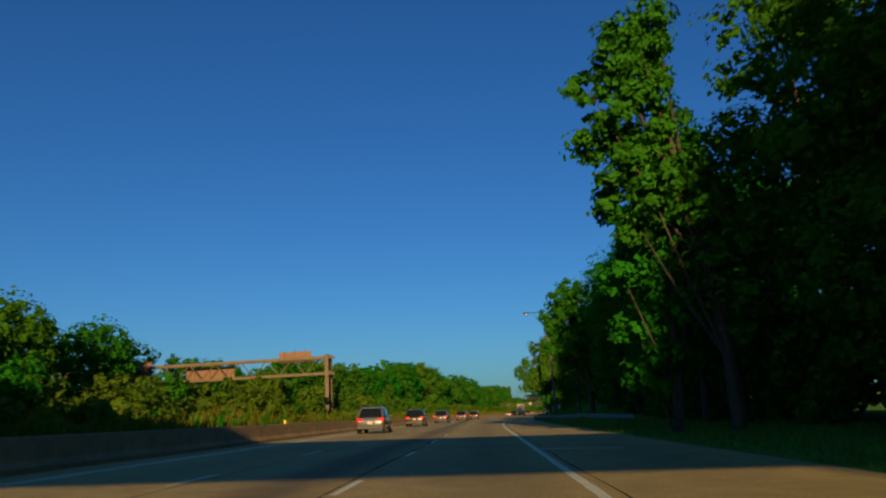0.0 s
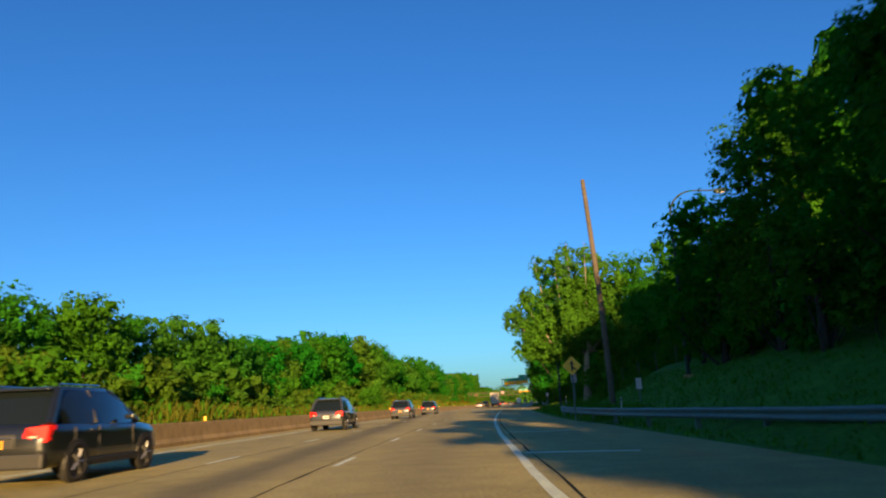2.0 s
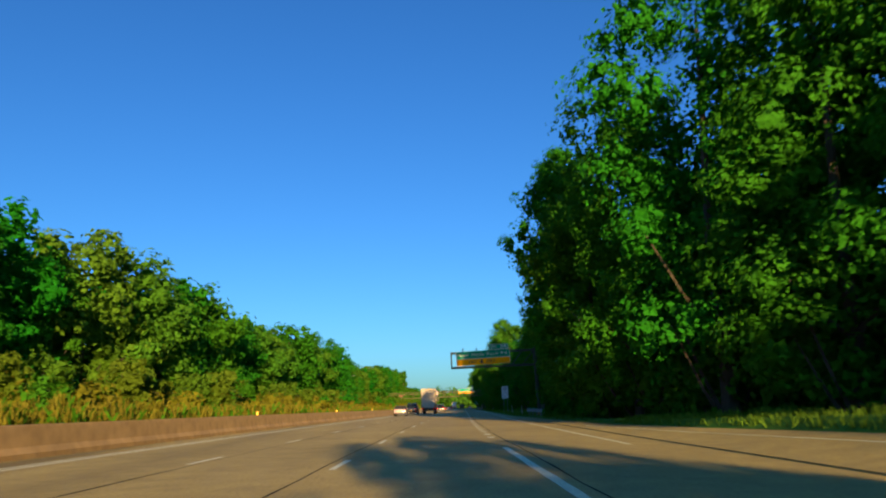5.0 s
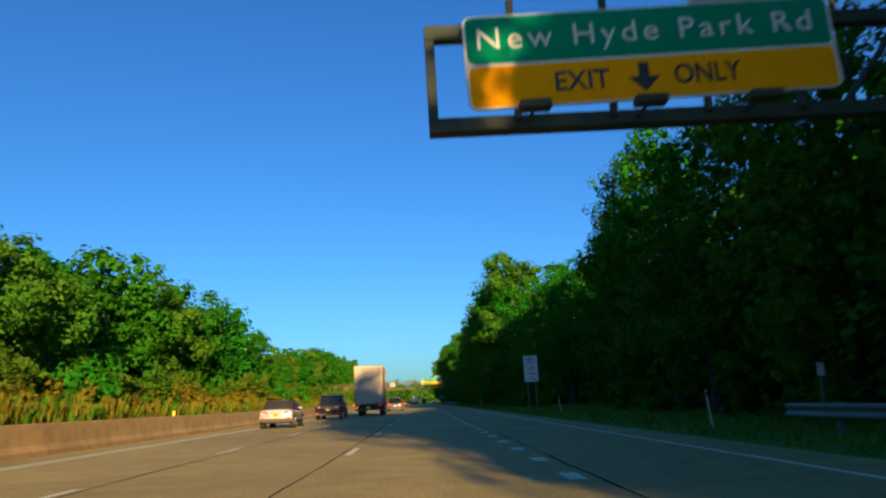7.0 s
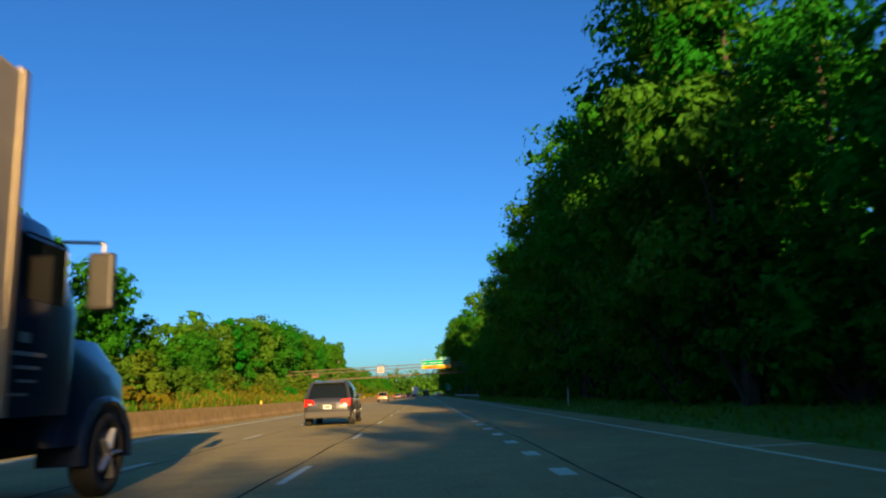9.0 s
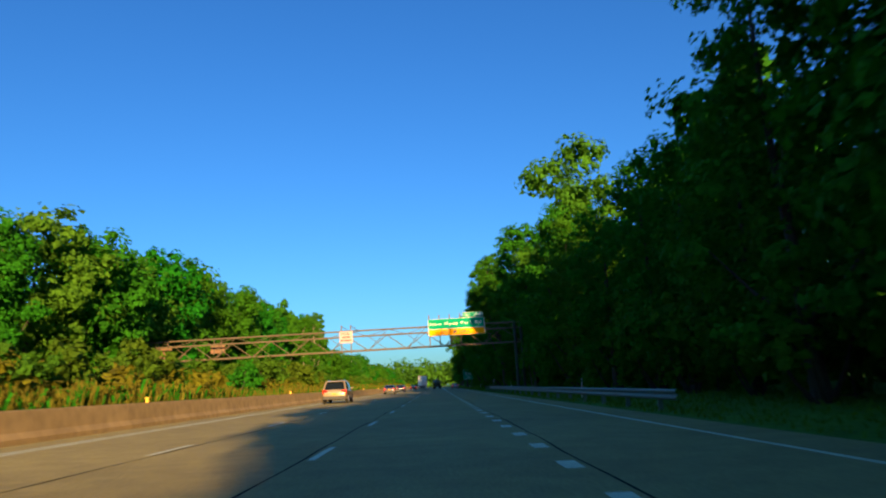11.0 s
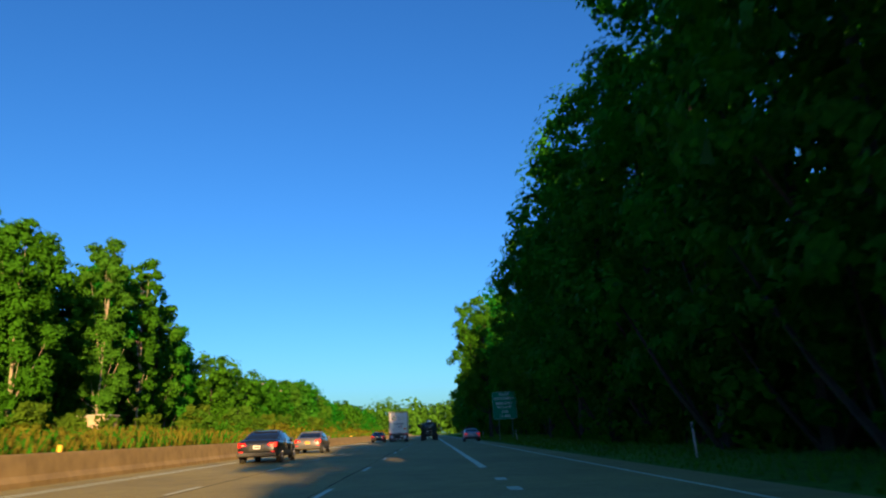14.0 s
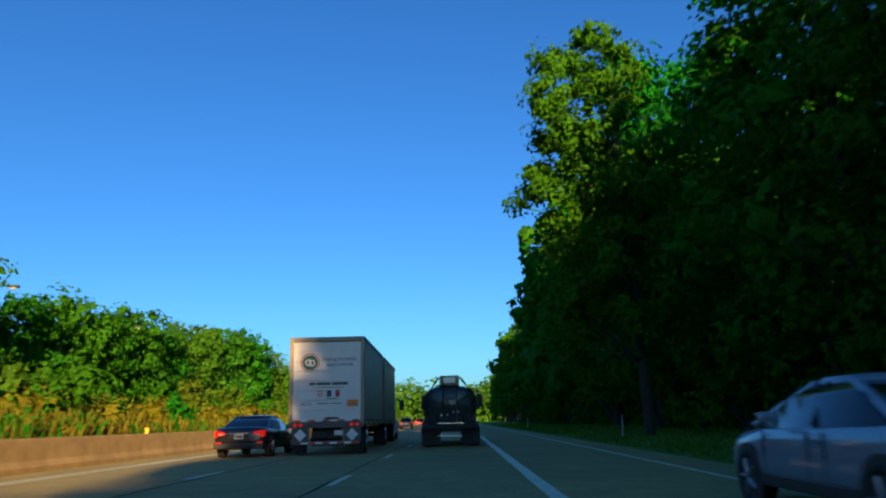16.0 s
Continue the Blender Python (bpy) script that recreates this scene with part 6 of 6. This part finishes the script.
def tractor(t, y0, cab, hood_len=1.6, top=3.0, lift=0.0, back=2.4):
    """Conventional cab; y0 is the back of the chassis."""
    part("chassis", boxed(-.45, .45, y0, y0 + 5.2 + hood_len, .55, .85), M_UNDER, t)
    loft([pane_ring(1.12, y0 + back, y0 + 4.7, 1.0, .12), pane_ring(1.15, y0 + back, y0 + 4.75, 1.75 + lift, .15), pane_ring(1.12, y0 + back + .03, y0 + 4.5, 2.3 + lift, .2), pane_ring(1.05, y0 + back + .05, y0 + 4.3, 2.62 + lift, .22), pane_ring(.9, y0 + back + .2, y0 + 4.0, top + lift, .25)], cab, t, "cab")
    loft([pane_ring(1.08, y0 + 4.5, y0 + 4.9 + hood_len, .65, .2), pane_ring(1.06, y0 + 4.5, y0 + 4.9 + hood_len, 1.2 + lift * .6, .25), pane_ring(.85, y0 + 4.4, y0 + 4.6 + hood_len, 1.62 + lift * .7, .3)], cab, t, "hood")
    for s in (-1, 1):
        part("side_window", boxed(*sorted((s * 1.09, s * 1.15)), y0 + back + .3, y0 + 4.38, 1.72 + lift, 2.46 + lift, bevel=.06), M_GLASS, t)
        part("mirror", boxed(*sorted((s * 1.34, s * 1.62)), y0 + 4.45, y0 + 4.57, 1.75 + lift, 2.4 + lift, bevel=.04), M_TRIM, t)
        part("mirror_arm", rods([((s * 1.1, y0 + 4.3, 2.5 + lift), (s * 1.48, y0 + 4.52, 2.52 + lift)), ((s * 1.48, y0 + 4.52, 2.52 + lift), (s * 1.48, y0 + 4.52, 2.38 + lift))], .022, 8), M_CHROME, t)
        wheel(t, s * 1.0, y0 + 4.2 + hood_len, .5, s, 1.3)
        wheel(t, s * 0.98, y0 + 1.2, .5, s, 2.0)
        part("fender", loft_arch(s, y0 + 4.2 + hood_len), cab, t)
    part("windscreen", boxed(-.95, .95, y0 + 4.32, y0 + 4.4, 1.9 + lift, 2.55 + lift, bevel=.03), M_GLASS, t)


def loft_arch(s, y):
    """A curved mudguard over the front wheel, one bent sheet."""
    bm = bmesh.new()
    rows = []
    for a in range(-10, 191, 20):
        c, d = math.cos(radians(a)), math.sin(radians(a))
        rows.append([bm.verts.new((s * u, y + r * c, .53 + r * .93 * d)) for u, r in ((.62, .60), (1.12, .62), (1.16, .66), (1.13, .72), (.62, .74))])
    for p, q in zip(rows, rows[1:]):
        for k in range(5):
            bm.faces.new((p[k], p[(k + 1) % 5], q[(k + 1) % 5], q[k]))
    bm.faces.new(rows[0])
    bm.faces.new(rows[-1])
    bmesh.ops.recalc_face_normals(bm, faces=bm.faces)
    return bm


P_NAVY = paint("navy blue", (0.006, 0.014, 0.045), metal=0.0)
P_WHITE = paint("white", (0.65, 0.65, 0.63), metal=0.0)
tractor(truck, 15.6, P_WHITE)

# delivery truck with a grey box and a navy cab
M_GREYBOX = material("grey box panel", (0.30, 0.28, 0.24), rough=0.6, vary=0.2, scale=3)
deliv = thing("box_truck", pose(-4.93, 288.2, 0), "delivery truck with a grey box body and navy cab", "truck", "vehicles on the road")
part("cargo_box", boxed(-1.24, 1.24, 2.2, 7.72, 1.05, 4.35, bevel=.06), M_GREYBOX, deliv)
part("box_sill", boxed(-1.2, 1.2, 2.3, 7.6, .85, 1.045, bevel=.02), M_UNDER, deliv)
part("corner_rail", boxed(1.19, 1.27, 7.66, 7.78, 1.0, 4.38, bevel=.02), M_RAIL, deliv)
for k in range(8):
    part("door_slat", boxed(-1.08, 1.08, 2.165, 2.2, 1.13 + .37 * k, 1.485 + .37 * k, bevel=.008), M_GREYBOX, deliv)
for s in (-1, 1):
    part("rear_post", boxed(*sorted((s * 1.1, s * 1.25)), 2.15, 2.25, 1.0, 4.36, bevel=.015), M_RAIL, deliv)
    part("tail_lamp", boxed(*sorted((s * .85, s * 1.15)), 2.2, 2.28, .86, .98, bevel=.015), M_TAIL, deliv)
part("rear_header", boxed(-1.1, 1.1, 2.15, 2.25, 4.12, 4.36, bevel=.015), M_RAIL, deliv)
part("rear_bumper", boxed(-1.2, 1.2, 2.1, 2.25, .5, .62, bevel=.02), M_SILL, deliv)
part("licence_plate", boxed(-.16, .16, 2.08, 2.095, .64, .8), M_PLATE_G, deliv)
for k in range(5):
    part("side_seam", boxed(1.235, 1.248, 2.9 + .9 * k, 2.93 + .9 * k, 1.1, 4.3), M_RAIL, deliv)
tractor(deliv, 4.6, P_NAVY, 1.5, 2.75, 0.38, 3.2)
for k, (a, b, h) in enumerate(((8.1, 8.3, .1), (8.0, 8.6, .04), (8.05, 8.5, .035), (8.1, 8.45, .03), (8.0, 8.3, .03))):
    part("text_bar", boxed(1.155, 1.162, a, b, 1.72 - .13 * k, 1.72 + h - .13 * k), M_SIDE, deliv)

# tank truck
tank = thing("tank_truck", pose(0.12, 585.8, 0), "black tank truck with a rear ladder and hose racks", "truck", "vehicles on the road")
P_TANK = paint("tank black", (0.012, 0.03, 0.022), rough=0.5, metal=0.1)
rings = []
for y, k in ((0.1, .72), (0.25, .94), (0.5, 1.0), (5.5, 1.0), (5.8, .9), (5.95, .7)):
    rings.append([(1.16 * k * math.copysign(abs(math.cos(a)) ** .7, math.cos(a)), y, 1.72 + .82 * k * math.copysign(abs(math.sin(a)) ** .8, math.sin(a))) for a in [2 * math.pi * i / 28 for i in range(28)]])
loft(rings, P_TANK, tank, "tank", sharp=50)
part("chassis", boxed(-.45, .45, 0.0, 8.6, .6, .88), M_UNDER, tank)
part("rear_bumper", boxed(-1.18, 1.18, -.1, .05, .74, .92, bevel=.02), M_UNDER, tank, "black steel rear bumper")
part("step_plate", boxed(-.56, .56, -.2, .0, .935, .975, bevel=.01), M_CHROME, tank, "bright steel step")
part("lower_bar", boxed(-.5, .5, -.06, .0, .42, .46, bevel=.01), M_CHROME, tank)
for x in (-.85, .85):
    part("hose", rods([((x, -.08, 1.0), (x * 1.02, -.06, 1.5)), ((x * 1.02, -.06, 1.5), (x * .9, .15, 1.95))], .06, 10), M_TRIM, tank)
    part("side_box", boxed(x - .24, x + .24, -.05, .3, .95, 1.3, bevel=.02), M_UNDER, tank)
    part("top_rail", rods([((x * 1.15, .25, 2.2), (x * .42, .22, 2.92)), ((x * 1.15, .25, 2.2), (x * 1.15, 3.4, 2.3))], .025, 6), M_TRIM, tank)
part("rear_panel", boxed(-.5, .5, -.02, .15, .95, 1.6, bevel=.03), M_UNDER, tank)
for x in (-.28, .28):
    part("ladder_rail", rods([((x, -.03, .9), (x, -.03, 2.85))], .03, 8), M_CHROME if x > 0 else M_TRIM, tank)
for k in range(6):
    part("ladder_rung", rods([((-.28, -.03, 1.1 + .3 * k), (.28, -.03, 1.1 + .3 * k))], .02, 6), M_TRIM, tank)
part("manhole_box", boxed(-.42, .42, .2, .95, 2.5, 2.95, bevel=.05), P_TANK, tank)
part("hatch_window", boxed(-.28, .28, .185, .199, 2.6, 2.85), M_SIDE, tank)
for x in (-1.15, 1.15):
    part("hose_tray", boxed(x - .1, x + .1, .3, 5.6, 1.55, 1.8, bevel=.03), M_UNDER, tank)
    part("grab_rail", rods([((x * .62, .3, 2.55), (x * .42, .25, 2.88))], .025, 6), M_TRIM, tank)
for x in (-.98, -.7, .7, .98):
    part("tail_lamp", disc(x, 1.05, 0, .06, -.03, 0.0, 16), M_TAIL, tank)
for x in (-.35, -.1, .15, .35):
    part("valve", rods([((x, -.12, 1.3 + .12 * (x > 0)), (x, .1, 1.3 + .12 * (x > 0)))], .035, 10), M_ALLOY, tank)
    part("pipe", rods([((x, -.06, 1.0), (x, -.06, 1.9))], .03, 8), M_TRIM, tank)
for s in (-1, 1):
    for yy in (1.2, 2.4):
        wheel(tank, s * .98, yy, .52, s, 2.2)
    part("mud_flap", boxed(*sorted((s * .42, s * 1.24)), .35, .38, .08, .8), M_UNDER, tank)
tractor(tank, 3.4, P_BLACK, 1.4, 2.6)


# ---- lay the straight plan along the curving road ----
def follow_curve():
    long_things = ("road", "ramp_road", "wall_median", "guardrail", "wire_fence")
    bent = set()

    def bend_mesh(ob, m):
        if ob.data in bent or not len(ob.data.vertices):
            return
        bent.add(ob.data)
        co = np.empty(len(ob.data.vertices) * 3)
        ob.data.vertices.foreach_get("co", co)
        go, back = np.array(m), np.array(m.inverted())
        w = co.reshape(-1, 3) @ go[:3, :3].T + go[:3, 3]
        w[:, 0], w[:, 1], turn = lie(w[:, 0].copy(), w[:, 1].copy())
        ob.data.vertices.foreach_set("co", (w @ back[:3, :3].T + back[:3, 3]).ravel())
        ob.data.update()

    for ob in list(scene.objects):
        if ob.parent or ob.type not in ('MESH', 'EMPTY') or ob.name == "ground":
            continue
        m = ob.matrix_basis.copy()
        still = m == Matrix.Identity(4)
        if ob.name.split(".")[0] in long_things:
            if ob.type == 'MESH':
                bend_mesh(ob, m)
            for c in ob.children:
                if c.matrix_basis == Matrix.Identity(4):
                    bend_mesh(c, m)
                else:
                    w = m @ c.matrix_basis
                    x, y = w.translation.x, w.translation.y
                    longer = 1 - x * sum(k for a, b, k in BENDS if a - 6 < y < b)
                    half = 3.0 if c.name.startswith("wall_length") else 0.0
                    grow = Matrix.Translation((0, half, 0)) @ Matrix.Diagonal((1, longer, 1, 1)) @ Matrix.Translation((0, -half, 0))
                    c.matrix_basis = m.inverted() @ along(x, y + half) @ w @ grow
        elif ob.type == 'MESH' and still:
            bend_mesh(ob, m)
        else:
            ob.matrix_basis = along(m.translation.x, m.translation.y) @ m


follow_curve()
